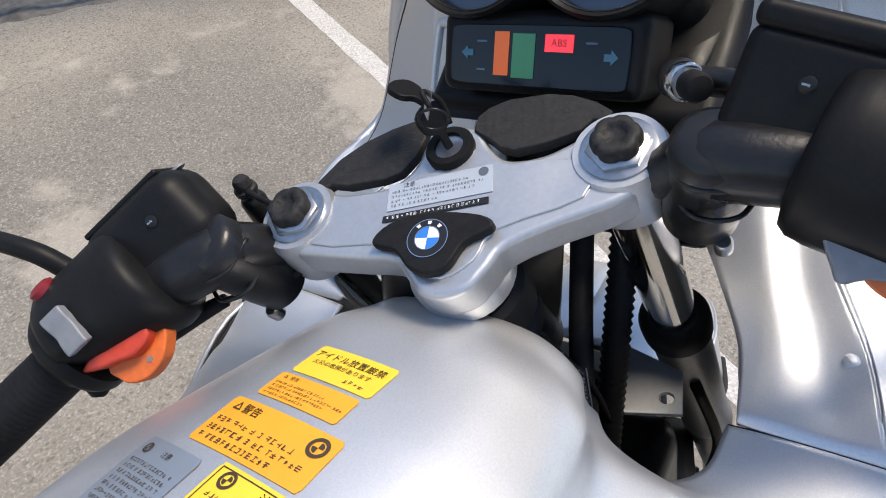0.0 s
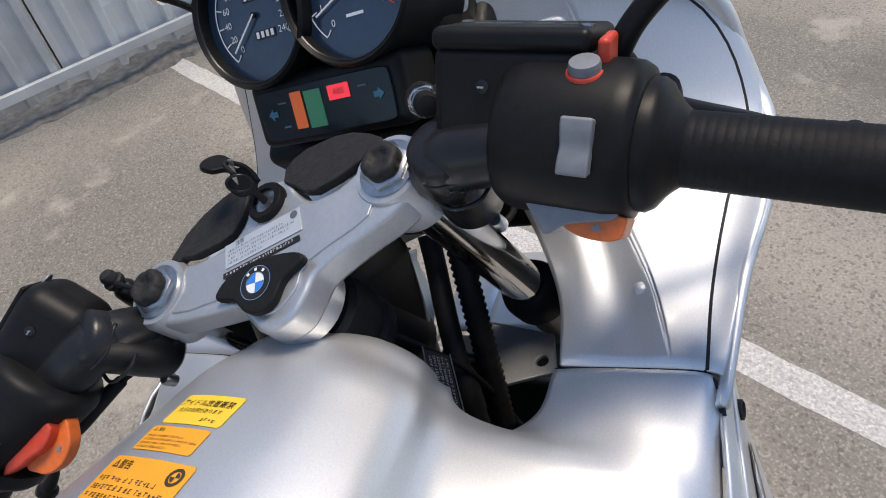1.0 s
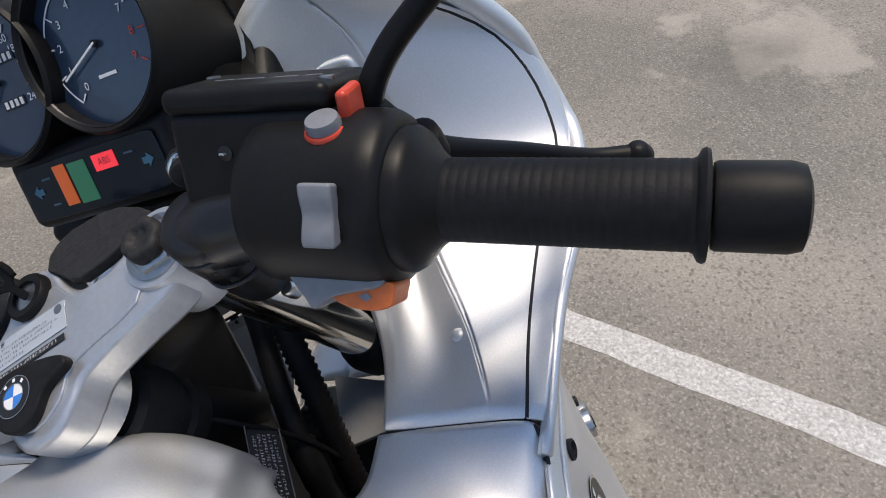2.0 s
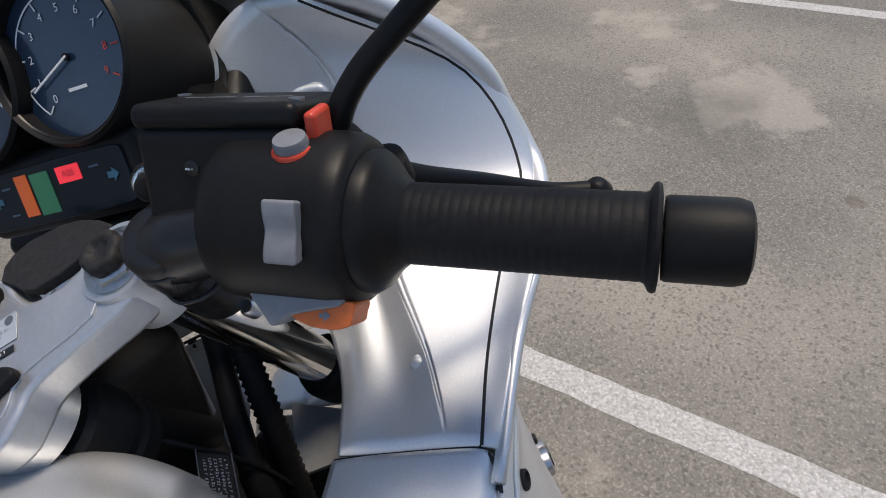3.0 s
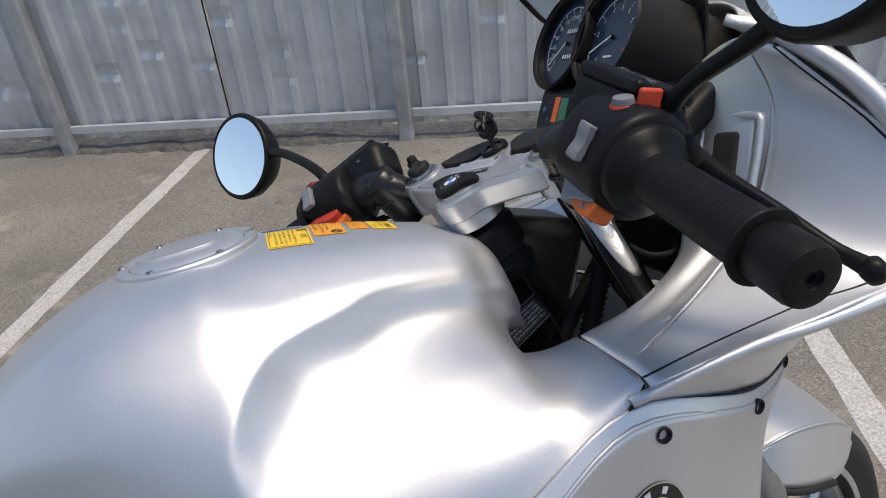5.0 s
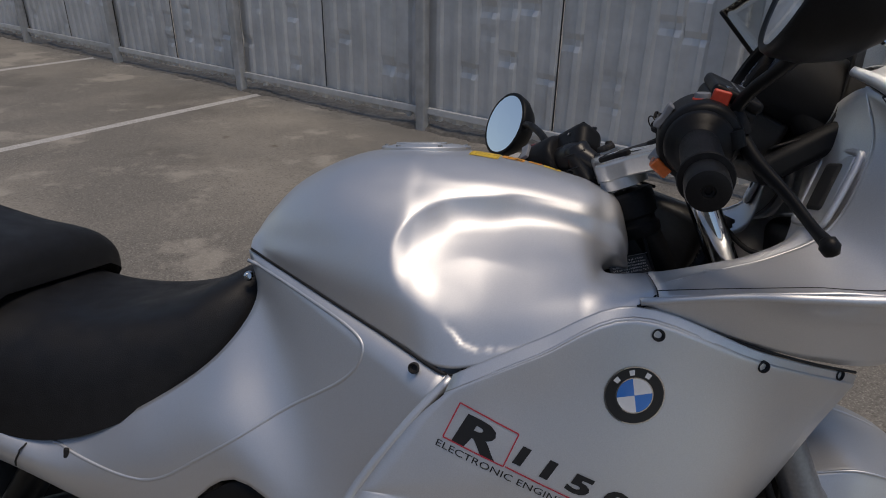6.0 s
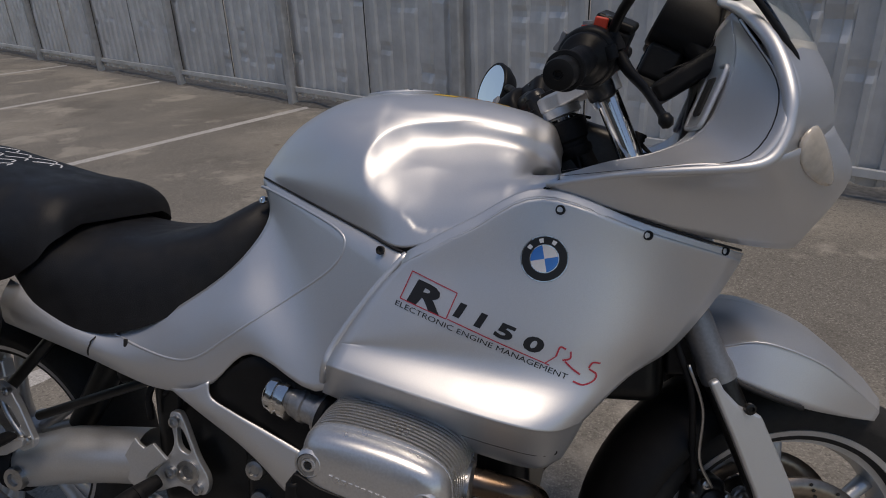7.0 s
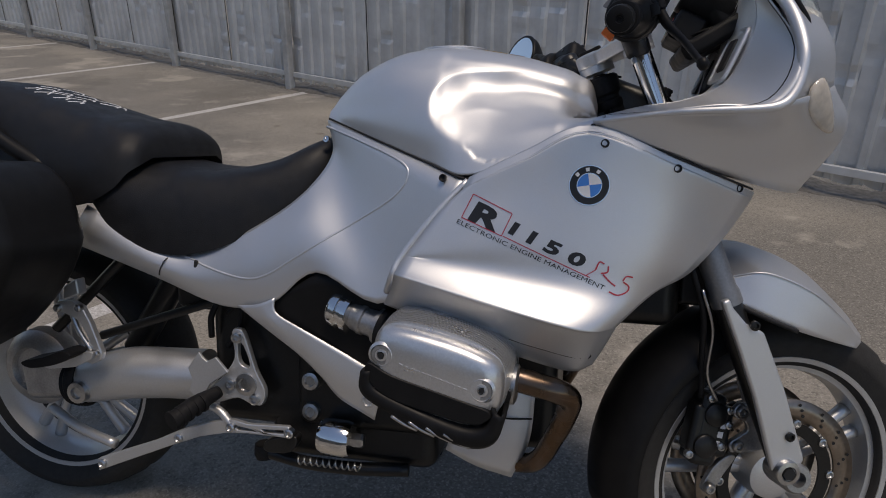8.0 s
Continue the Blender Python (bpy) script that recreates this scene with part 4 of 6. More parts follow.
lathe("stem_boss", [(.03, -.042), (.03, -.03), (.027, -.02)], Matrix.Translation((.0, -.038, 0)), SILVER_MATT, clamp, 32)
lathe("stem_seal", [(.027, -.11), (.03, -.105), (.03, -.095), (.027, -.092), (.027, -.086), (.031, -.082), (.031, -.054), (.027, -.05)], Matrix.Translation((0, -.038, 0)), RUBBER, clamp, 32)
for s in (1, -1):
    lathe("fork_seat", [(.0255, -.04), (.0255, -.008), (.0235, -.0035), (.019, -.0035)], Matrix.Translation((.0945 * s, -.002, 0)), SILVER_MATT, clamp, 36)
    lathe("hex_nut", [(.0165, -.004), (.0165, .0005), (.015, .0015), (.009, .0015)], Matrix.Translation((.0945 * s, -.002, 0)), STEEL, clamp, 6)
    lathe("washer", [(.0195, -.0045), (.0195, -.002), (.0175, -.0015)], Matrix.Translation((.0945 * s, -.002, 0)), STEEL, clamp, 32)
    bm = lathe_mesh([(.0105, -.003), (.0122, -.001), (.0126, .004), (.0118, .0072), (.0102, .0082), (.0062, .0084), (.0056, .0066), (.0005, .0064)], 60)
    for v in bm.verts:
        a = math.atan2(v.co.y, v.co.x)
        k = .93 + .12 * abs(math.cos(3 * a)) ** .7
        v.co.x, v.co.y = v.co.x * k, v.co.y * k
    bm.transform(Matrix.Translation((.0945 * s, -.002, .001)))
    part("rubber_cap", bm, FADED, clamp, "black lobed rubber fork cap")
slab("emblem_pad", smooth_loop([(-.039, -.035), (-.029, -.024), (-.006, -.0215), (.023, -.029), (.03, -.038), (.015, -.044), (.006, -.056), (-.005, -.0595), (-.016, -.054), (-.025, -.042)], 4), -.005, .0015, Matrix(), RUBBER, clamp, .0018, "black rubber emblem pad")
roundel(STEER @ Matrix.Translation((-.0055, -.0385, .0012)) @ pose(0, 0, 0, 0, 0, -8), .0115, bike, lift=.0006)


def flat_label(m, w, h, mat, lines, parent, name="label", ink=BLACK, dot=False, seed=1):
    block(name, (w, h, .0003), m, mat, parent, 0)
    r2 = random.Random(seed)
    step = h * .86 / len(lines)
    for i, (a, b, th) in enumerate(lines):
        bm = glyph_bars(-w / 2 + w * a, -w / 2 + w * b, h * .43 - step * (i + .5), step * th, r2)
        bm.transform(m @ Matrix.Translation((0, 0, .0005)))
        part("print_line", bm, ink, parent, smooth=False)
    if dot:
        bm = disc(h * .16, 24)
        bm.transform(m @ Matrix.Translation((w * .42, h * .3, .0004)))
        part("print_dot", bm, ink, parent)


flat_label(Matrix.Translation((-.003, -.0035, -.004)) @ pose(0, 0, 0, 0, 0, 0), .062, .018, material("clear_label", (.5, .55, .6), .35, .3), [(.98, .98, .5), (.04, .78, .55), (.04, .95, .55), (.04, .86, .55), (.04, .5, .55)], clamp, ink=material("grey_print", (.09, .11, .14), .5), dot=True)
print_on("lettering", "注意", .0036, Matrix.Translation((-.021, .003, -.0035)), BLACK, clamp, 0.0)
flat_label(Matrix.Translation((-.005, -.0175, -.0038)), .062, .004, BLACK, [(.04, .96, .62)], clamp, ink=WHITE, seed=3)
# ignition lock with keys
lock = group_part("ignition_lock", STEER @ Matrix.Translation((.003, .0225, -.004)), "black ignition lock with a key in it")
lathe("collar", [(.0145, -.02), (.0145, .002), (.013, .004), (.009, .004), (.0085, .0015)], Matrix(), PLASTIC, lock, 28)
lathe("barrel", [(.0085, -.01), (.0085, .002), (.003, .0022)], Matrix(), STEEL, lock, 24)
slab("key", smooth_loop([(-.003, 0), (-.003, .012), (-.011, .018), (-.0115, .031), (0, .036), (.0115, .031), (.011, .018), (.003, .012), (.003, 0)], 3), -.0025, .0025, pose(0, 0, .001, 62, 6, 35) @ Matrix.Scale(.8, 4), PLASTIC, lock, .0012, "black plastic key bow")
tube("key_ring", [(.008 * math.cos(a), .0, .026 + .008 * math.sin(a)) for a in (k * math.pi / 4 for k in range(8))], .0009, DARKMETAL, lock, 4, 8, closed=True)
slab("key", smooth_loop([(-.003, 0), (-.003, .012), (-.011, .018), (-.0115, .031), (0, .036), (.0115, .031), (.011, .018), (.003, .012), (.003, 0)], 3), -.0025, .0025, pose(-.004, .014, .022, 18, 35, 60) @ Matrix.Scale(.8, 4), PLASTIC, lock, .0012)
block("key_blade", (.0035, .018, .0014), pose(-.003, .010, .028, 60, 20, -20), STEEL, lock, .0004)
tube("strap", [(.0, .004, .03), (-.003, .012, .036), (.003, .014, .024), (.004, .008, .012)], .0016, RUBBER, lock, 5, 8)
# rubber mats ahead of the bridge
pads = group_part("dash_mat", STEER, "matt black rubber dash mat")
slab("mat_half", [(.0165, .033), (.019, .043), (.026, .048), (.038, .0505), (.06, .048), (.074, .0425), (.086, .034), (.094, .025), (.09, .0195), (.083, .022), (.077, .0165), (.058, .013), (.04, .0125), (.032, .0165), (.026, .024)], -.012, -.0045, Matrix(), FADED, pads, .0012)
slab("mat_half", [(-.088, .014), (-.083, .022), (-.07, .035), (-.054, .044), (-.036, .0495), (-.018, .052), (-.0125, .049), (-.0135, .036), (-.019, .024), (-.028, .0145), (-.038, .012), (-.062, .0125), (-.074, .0165), (-.08, .0125)], -.012, -.0045, Matrix(), FADED, pads, .0012)

# fork tubes and steering stem
for s in (1, -1):
    top = STEER @ Vector((.0945 * s, -.002, -.01))
    axle = Vector((.757, -.087, .306)) if s == 1 else Vector((.70, .20, .26))
    d = (axle - top).normalized()
    leg = group_part("fork_leg", Matrix(), "fork leg with bright tube and grey slider")
    bar("tube", top, top + d * .24, .0175, CHROME, leg, 24)
    lathe("dust_boot", [(.019, 0), (.024, .004), (.0265, .012), (.0265, .03), (.024, .036)], frame_of(top + d * .195, d), RUBBER, leg, 28)
    lathe("slider", [(.023, -.028), (.0235, .1), (.0235, .19), (.026, .2), (.026, .22)], frame_of(top + d * .255, d), GREYMETAL, leg, 28)
    lathe("lower_slider", [(.0235, 0), (.0235, .3), (.021, .33)], frame_of(top + d * .46, d), DARKMETAL, leg, 28)
    lathe("axle_clamp", [(.024, -.03), (.026, -.02), (.026, .03), (.022, .036), (.013, .036), (.012, .02)], frame_of(axle, (.3, -.92 * s, .1)), CAST, leg, 28)
lathe("steering_stem", [(.024, 0), (.024, .1), (.02, .105)], frame_of(STEER @ Vector((0, -.038, -.08)), STEER.to_3x3() @ Vector((0, .2, -1))), PLASTIC, bike, 24)

# dark works seen down the opening: frame head, wishbone, hoses
soft_box("frame_head", (.12, .088, .2), pose(.44, .031, .87, 0, 20), DARKMETAL, bike, .02)
soft_box("air_box", (.2, .2, .12), pose(.3, 0, .8), PLASTIC, bike, .03)
soft_box("engine_cover", (.34, .16, .16), pose(.4, 0, .62), DARKMETAL, bike, .03)
for pts, r in (([(.545, -.01, .915), (.53, -.014, .897), (.49, -.027, .866), (.455, -.04, .835), (.435, -.046, .79), (.425, -.05, .72)], .009),
               ([(.52, -.03, .95), (.55, -.07, .915), (.58, -.075, .91), (.62, -.02, .9)], .003), ([(.43, -.01, .95), (.445, -.03, .9), (.46, -.05, .84), (.465, -.06, .76)], .0022)):
    tube("hose", pts, r, RUBBER, bike, 6, 12)
lathe("hose_sleeve", [(.0095, 0), (.0112, .003), (.0112, .034), (.0102, .036), (.0102, .05), (.0092, .052)], frame_of((.462, -.0375, .842), (-.55, -.18, -.8)), RUBBER, bike, 20)
# ribbed conduit beside the fork tube
bm = lathe_mesh([(r_, k * .003) for k in range(64) for r_ in ((.0085,) if k % 2 else (.0105,))], 14)
bm.transform(frame_of((.455, -.0535, .777), (.41, .02, .91)))
part("ribbed_conduit", bm, RUBBER, bike)
# bare inner bracket low in the opening, with a hole through it
slab("inner_bracket", [(.545, -.02), (.53, -.088), (.492, -.099), (.474, -.048)], -.002, .002, pose(0, 0, .8), SILVER_MATT, bike, .001, holes=[[(.502 + .0055 * math.cos(q), -.084 + .0055 * math.sin(q)) for q in (k * math.pi / 6 for k in range(12))]])
plate_m = frame_of((.421, -.0565, .886), (.36, -.76, .53), (.91, .37, .18))
type_plate = group_part("type_plate", plate_m, "black type plate with white print")
flat_label(Matrix(), .056, .022, BLACK, [(.06, .94, .6)] * 5, type_plate, ink=WHITE, seed=9)
for y in (-.0125, .0125):
    block("plate_edge", (.06, .0006, .0008), Matrix.Translation((0, y, .0004)), GREY_PLASTIC, type_plate, 0)

# ---- handlebars ----
AX = Vector((.806, -.547, -.135)).normalized()


def handlebar(s):
    hb = group_part("handlebar", STEER, "black handlebar with rubber grip and switch gear")

    def U(x, y, z):
        return Vector((x * s, y, z))
    ax = Vector((AX.x * s, AX.y, AX.z))
    g0 = U(.2395, -.0768, -.001)
    ref = U(0, -.55, .83)

    def at(d, around=0.0):
        """A frame on the bar's axis, z along the bar, x towards the rider."""
        return frame_of(g0 + ax * d, ax, ref)
    prof, n = [], 24
    prof = [(.0165, -.002), (.0185, 0)]
    for k in range(n):
        z = .004 + k * .0042
        prof += [(.018, z), (.018, z + .0026), (.01788, z + .0032), (.01788, z + .0038)]
    prof += [(.0186, .106), (.0215, .1075), (.0222, .109), (.0215, .1105), (.018, .111)]
    lathe("grip", prof, at(0), RUBBER, hb, 32, label="ribbed black rubber grip")
    lathe("bar_weight", [(.0165, .112), (.0172, .1135), (.0172, .138), (.016, .1425), (.012, .144), (.0055, .144), (.005, .142), (.003, .1418), (.0025, .140)], at(0), PLASTIC, hb, 32, label="smooth black bar end weight")
    lathe("grip_flange", [(.0315, -.014), (.032, -.006), (.0295, -.002), (.0235, .002), (.0205, .005), (.018, .008)], at(0), PLASTIC, hb, 32)
    # switch housing: a barrel round the bar, flattened beneath
    bm = lathe_mesh([(.028, -.08), (.034, -.0785), (.037, -.074), (.038, -.066), (.038, -.022), (.0372, -.0155), (.035, -.0115), (.031, -.010)], 40)
    for v in bm.verts:
        if v.co.x > .0 and abs(v.co.y) < .03:
            v.co.x *= .97
        v.co.y *= 1.04
        if s < 0 and v.co.y < 0:
            low = .018 + .017 * min(max((-v.co.z - .01) / .055, 0), 1)
            if -v.co.y > low * .5:
                v.co.y = -low * .5 - (-v.co.y - low * .5) * (low * .5) / (.0395 - low * .5)
    bm.transform(at(0))
    ob = part("switch_housing", bm, PLASTIC, hb, "scuffed black switch housing")
    ob.data.set_sharp_from_angle(angle=radians(50))
    # fluid reservoir
    m = Matrix.Translation(U(.187, -.0155, .0135) if s == 1 else U(.174, -.0135, .0155)) @ pose(0, 0, 0, -46, 9 * s, -32 * s)
    if s == 1:
        soft_box("reservoir", (.082, .05, .05), m, PLASTIC, hb, .007, "black brake fluid reservoir")
        soft_box("reservoir_lid", (.0828, .0508, .012), m @ Matrix.Translation((0, 0, .0285)), PLASTIC, hb, .005)
    else:
        soft_box("reservoir", (.08, .05, .056), m, PLASTIC, hb, .017, "black clutch fluid reservoir")
        soft_box("reservoir_lid", (.06, .03, .004), m @ Matrix.Translation((0, 0, .0275)), PLASTIC, hb, .0018)
    for dx in (-.036, .036):
        lathe("lid_screw", [(.0035, .0315), (.0035, .0352), (.002, .0347)] if s == 1 else [(.003, .0285), (.003, .0305), (.002, .03)], m @ Matrix.Translation((dx * (1 if s == 1 else .7), -.012 * dx / .036 * (1 if s == 1 else .5), 0)), STEEL, hb, 12)
    if s == 1:
        for dx, w in ((-.022, .01), (-.008, .014), (.01, .012), (.024, .008)):
            block("lid_print", (w, .002, .0004), m @ Matrix.Translation((dx, 0, .0345)), GREY_PLASTIC, hb, 0)
    lathe("housing_screw", [(.0036, -.001), (.0036, .0004), (.0026, .0009), (.0004, .0009)], m @ Matrix.Translation((-.012 * s, -.0252, .006)) @ pose(0, 0, 0, 90), DARKMETAL, hb, 16)
    for turn in (20, 110):
        block("screw_slot", (.0048, .0009, .0004), m @ Matrix.Translation((-.012 * s, -.0262, .006)) @ pose(0, 0, 0, 90, 0, turn), STEEL, hb, 0)
    # bar clamp casting that grips the fork bridge's end
    bm = lathe_mesh([(.017, -.052), (.021, -.048), (.022, -.03), (.0225, .0), (.021, .016), (.016, .02)], 28)
    bm.transform(Matrix.Translation(U(.1345, -.026, .003)) @ pose(0, 0, 0, 6, 8 * s, 0) @ Matrix.Diagonal((.92, .92, 1, 1)))
    part("bar_clamp", bm, GLOSS, hb, "black cast handlebar clamp")
    tube("bar_root", [U(.113, -.012, -.018), U(.134, -.027, .006), U(.16, -.037, .008), U(.2, -.05, .002)], [.013, .0185, .0185, .017], GLOSS, hb)
    for k in range(2):
        tube("clamp_rib", [U(.114, -.024 - .004 * k, .012 - .02 * k), U(.124, -.043 - .003 * k, .011 - .02 * k), U(.142, -.047 - .002 * k, .01 - .02 * k), U(.154, -.036, .01 - .02 * k)], .0014, GLOSS, hb, 5, 8)
    lathe("clamp_bolt", [(.005, .004), (.005, .012), (.0038, .014)], Matrix.Translation(U(.136, -.036, -.062)) @ pose(0, 0, 0, 8, 0, 0), STEEL, hb, 16)
    if s == 1:
        nip = frame_of(U(.1305, .0225, .0067), U(.0044, -.0135, .0087))
        lathe("hose_union", [(.004, -.016), (.0095, -.0145), (.0105, -.011), (.0105, -.005), (.009, -.003)], nip, GLOSS, hb, 24)
        lathe("bleed_bolt", [(.0098, -.0035), (.0098, .0015), (.0085, .0035)], nip, CHROME, hb, 24)
        lathe("bolt_nut", [(.0082, .0), (.0082, .006), (.0072, .0075)], nip, STEEL, hb, 6)
        lathe("bolt_cap", [(.0068, .005), (.0074, .008), (.0074, .0165), (.006, .0195), (.001, .0205)], nip, RUBBER, hb, 20)
        tube("hose_neck", [nip @ Vector((0, 0, -.008)), U(.143, .021, .004), U(.156, .012, .006)], .0072, GLOSS, hb, 5, 14)
    else:
        nip = frame_of(U(.134, .021, -.008), U(-.1, .15, 1))
        lathe("bleed_boss", [(.0085, -.016), (.0085, .0), (.007, .003), (.0056, .004), (.0056, .008)], nip, GLOSS, hb, 20)
        lathe("bleed_cap", [(.0062, .006), (.0075, .008), (.0075, .011), (.0058, .012), (.0058, .0165), (.0042, .019), (.001, .0195)], nip, FADED, hb, 20)
    if s == -1:
        tube("cap_tether", [U(.133, .021, .002), U(.122, .013, .003), U(.108, .004, .003), U(.098, -.002, .004)], [.0032, .0022, .0022, .003], RUBBER, hb, 5, 8)
        lathe("sight_glass", [(.0085, 0), (.0085, .0012), (.0065, .0018), (.0005, .0018)], m @ Matrix.Translation((.031, .004, .0235)) @ Matrix.Diagonal((1, .6, 1, 1)), GREY_PLASTIC, hb, 24)
    # rocker, button, turn signal switch
    q = at(-.033)
    rows = []
    for i in range(9):
        f = i / 8 - .5
        ang = radians(8 + f * 36)
        for_r = .0395 + .0016 * math.cos(f * math.pi * 2 + math.pi)
        rows.append([q @ Vector((for_r * math.cos(ang), for_r * math.sin(ang) * s, z)) for z in (-.007 - .001 * abs(f), -.0055, .0055, .007 + .001 * abs(f))])
    ob = part("rocker_switch", grid_mesh(rows), GREY_PLASTIC, hb, "grey rocker switch")
    mod = ob.modifiers.new("thick", "SOLIDIFY")
    mod.thickness, mod.offset = .007, 0
    soft(ob, .0015, 3)
    if s == 1:
        b = at(-.038) @ pose(0, 0, 0, 0, 0, -50) @ Matrix.Translation((-.004, 0, 0))
        lathe("start_button", [(.0072, .036), (.0076, .045), (.007, .047), (.003, .0475)], b @ pose(0, 0, 0, 0, 90, 0), GREY_PLASTIC, hb, 24)
        lathe("kill_switch", [(.0092, .036), (.0092, .0415), (.0085, .0425), (.007, .0425)], b @ pose(0, 0, 0, 0, 90, 0), RED, hb, 24, label="red kill switch ring")
        soft_box("kill_lever", (.017, .017, .0058), b @ pose(.0425, -.0155, .006, 0, 0, -14), RED, hb, .0025)
    else:
        lathe("red_button", [(.008, .036), (.008, .0405), (.005, .0425), (.0005, .043)], at(-.025) @ pose(0, 0, 0, 0, 0, 55) @ pose(0, 0, 0, 0, 90, 0), material("dark_red_button", (.22, .015, .02), .3), hb, 20)
    flat = pose(0, 0, 0, 0, 0, 90) @ pose(0, 0, 0, 90, 90, 0)
    if s == 1:
        # paddle beneath the housing, its face to the rider
        face = at(0) @ Matrix.Translation((0, -.004, 0)) @ Matrix(((0, 0, -1, 0), (0, 1, 0, 0), (1, 0, 0, 0), (0, 0, 0, 1)))
        slab("signal_switch", smooth_loop([(-.0435, .0405), (-.028, .039), (-.0115, .0385), (-.0112, .045), (-.0125, .049), (-.019, .0512), (-.029, .0512), (-.037, .049), (-.042, .0455)], 3), -.016, .002, face, ORANGE, hb, .0028, "orange turn signal switch")
        slab("signal_cover", smooth_loop([(-.062, .034), (-.04, .035), (-.016, .035), (-.0165, .0405), (-.028, .0435), (-.04, .047), (-.0475, .0525), (-.0525, .048)], 3), -.0185, .004, face, GREY_PLASTIC, hb, .0025)
        slab("arrow_mark", [(-.0265, .0445), (-.0242, .0445), (-.0242, .043), (-.0212, .0455), (-.0242, .048), (-.0242, .0465), (-.0265, .0465)], -.0164, -.0158, face, GREY_PLASTIC, hb, 0)
    else:
        face = at(0) @ Matrix(((0, 0, -1, 0), (0, 1, 0, 0), (1, 0, 0, 0), (0, 0, 0, 1)))
        slab("signal_switch", smooth_loop([(-.022, -.027), (-.0234, -.0361), (-.0266, -.0422), (-.0333, -.0465), (-.0423, -.0479), (-.0529, -.0452), (-.0608, -.0386), (-.0644, -.0333), (-.062, -.026), (-.042, -.02)], 3), -.0125, -.001, face, ORANGE, hb, .0035, "orange turn signal switch")
        slab("arrow_mark", [(-.0485, -.0395), (-.0485, -.0415), (-.0465, -.0415), (-.0465, -.0428), (-.0437, -.0405), (-.0465, -.0382), (-.0465, -.0395)], -.0129, -.0123, face, GREY_PLASTIC, hb, 0)
        slab("signal_cover", [(-.0105, -.0205), (-.0209, -.0175), (-.0368, -.018), (-.0502, -.0185), (-.0615, -.0265), (-.0595, -.0315), (-.0545, -.0345), (-.0449, -.0355), (-.0394, -.0337), (-.031, -.0302), (-.0247, -.0283)], -.021, -.0095, face, RED, hb, .003, "red paddle over the turn signal switch")
    # lever along the front of the bar
    tube("lever", [U(.236, -.03, -.01), U(.254, -.034, -.034), U(.282, -.036, -.064), U(.312, -.044, -.092), U(.333, -.052, -.103)], [.008, .007, .0055, .005, .0065], PLASTIC, hb, 7, 14, "black hand lever")
    lathe("lever_ball", [(.0005, -.009), (.006, -.007), (.0085, 0), (.006, .007), (.0005, .009)], Matrix.Translation(U(.335, -.053, -.104)), PLASTIC, hb, 18, crease=False)
    lathe("lever_pivot", [(.009, -.012), (.0105, .0), (.0105, .004), (.008, .005), (.001, .005)], Matrix.Translation(U(.247, -.046, -.002)), PLASTIC, hb, 20)
    return hb


handlebar(1)
handlebar(-1)
# cables from the left control
tube("switch_cable", [STEER @ Vector(p) for p in ((-.212, -.0605, -.036), (-.2, -.056, -.034), (-.179, -.045, -.033), (-.158, -.037, -.032))], [.0035, .0055, .0058, .0045], RUBBER, bike, 6, 10)
tube("switch_cable", [STEER @ Vector(p) for p in ((-.16, -.038, -.032), (-.11, -.025, -.034), (-.06, -.008, -.04), (-.01, .005, -.06))], .0022, RUBBER, bike, 6, 8)

# ---- mirrors ----
for s in (1, -1):
    c = Vector((-.457, -.01, .092)) if s < 0 else Vector((.372, -.036, .105))
    n = Vector((-.32 * s, -.77, .55)).normalized() if s < 0 else Vector((-.3, -.66, .69)).normalized()
    mr = group_part("mirror", STEER, "round black rear view mirror on a bent stalk")
    f = frame_of(c, n, (0, 0, 1))
    bm = lathe_mesh([(.05, .0), (.058, .004), (.0605, .002), (.0615, -.002), (.058, -.018), (.046, -.036), (.028, -.048), (.008, -.052)], 40)
    bm.transform(f @ Matrix.Diagonal((1.04, 1.0, 1.35 if s > 0 else 1, 1)))
    part("shell", bm, PLASTIC, mr)
    bm = lathe_mesh([(.0545, .0), (.0545, .0022), (.02, .0024), (.001, .0024)], 40)
    bm.transform(f @ Matrix.Diagonal((1.04, 1.0, 1, 1)) @ Matrix.Translation((0, 0, .001)))
    part("glass", bm, MIRROR, mr, "round mirror glass", smooth=False)
    back = c - n * .04
    if s > 0:
        pts = [(.233, -.029, .0), (.237, -.0275, .018), (.258, -.0215, .032), (.302, -.016, .046)]
    else:
        pts = [(-.236, -.03, .02), (-.255, -.022, .04), (-.31, -.008, .06), (-.385, .006, .076)]
    tube("stalk", [*pts, tuple(back)], [.0068, .0066, .0062, .0066, .011], PLASTIC, mr, 8, 14)
    lathe("stalk_boot", [(.013, -.004), (.014, .004), (.012, .02), (.009, .026)], Matrix.Translation((.235 * s, -.03, -.002)) @ Matrix.Scale(.8, 4), RUBBER, mr, 20)

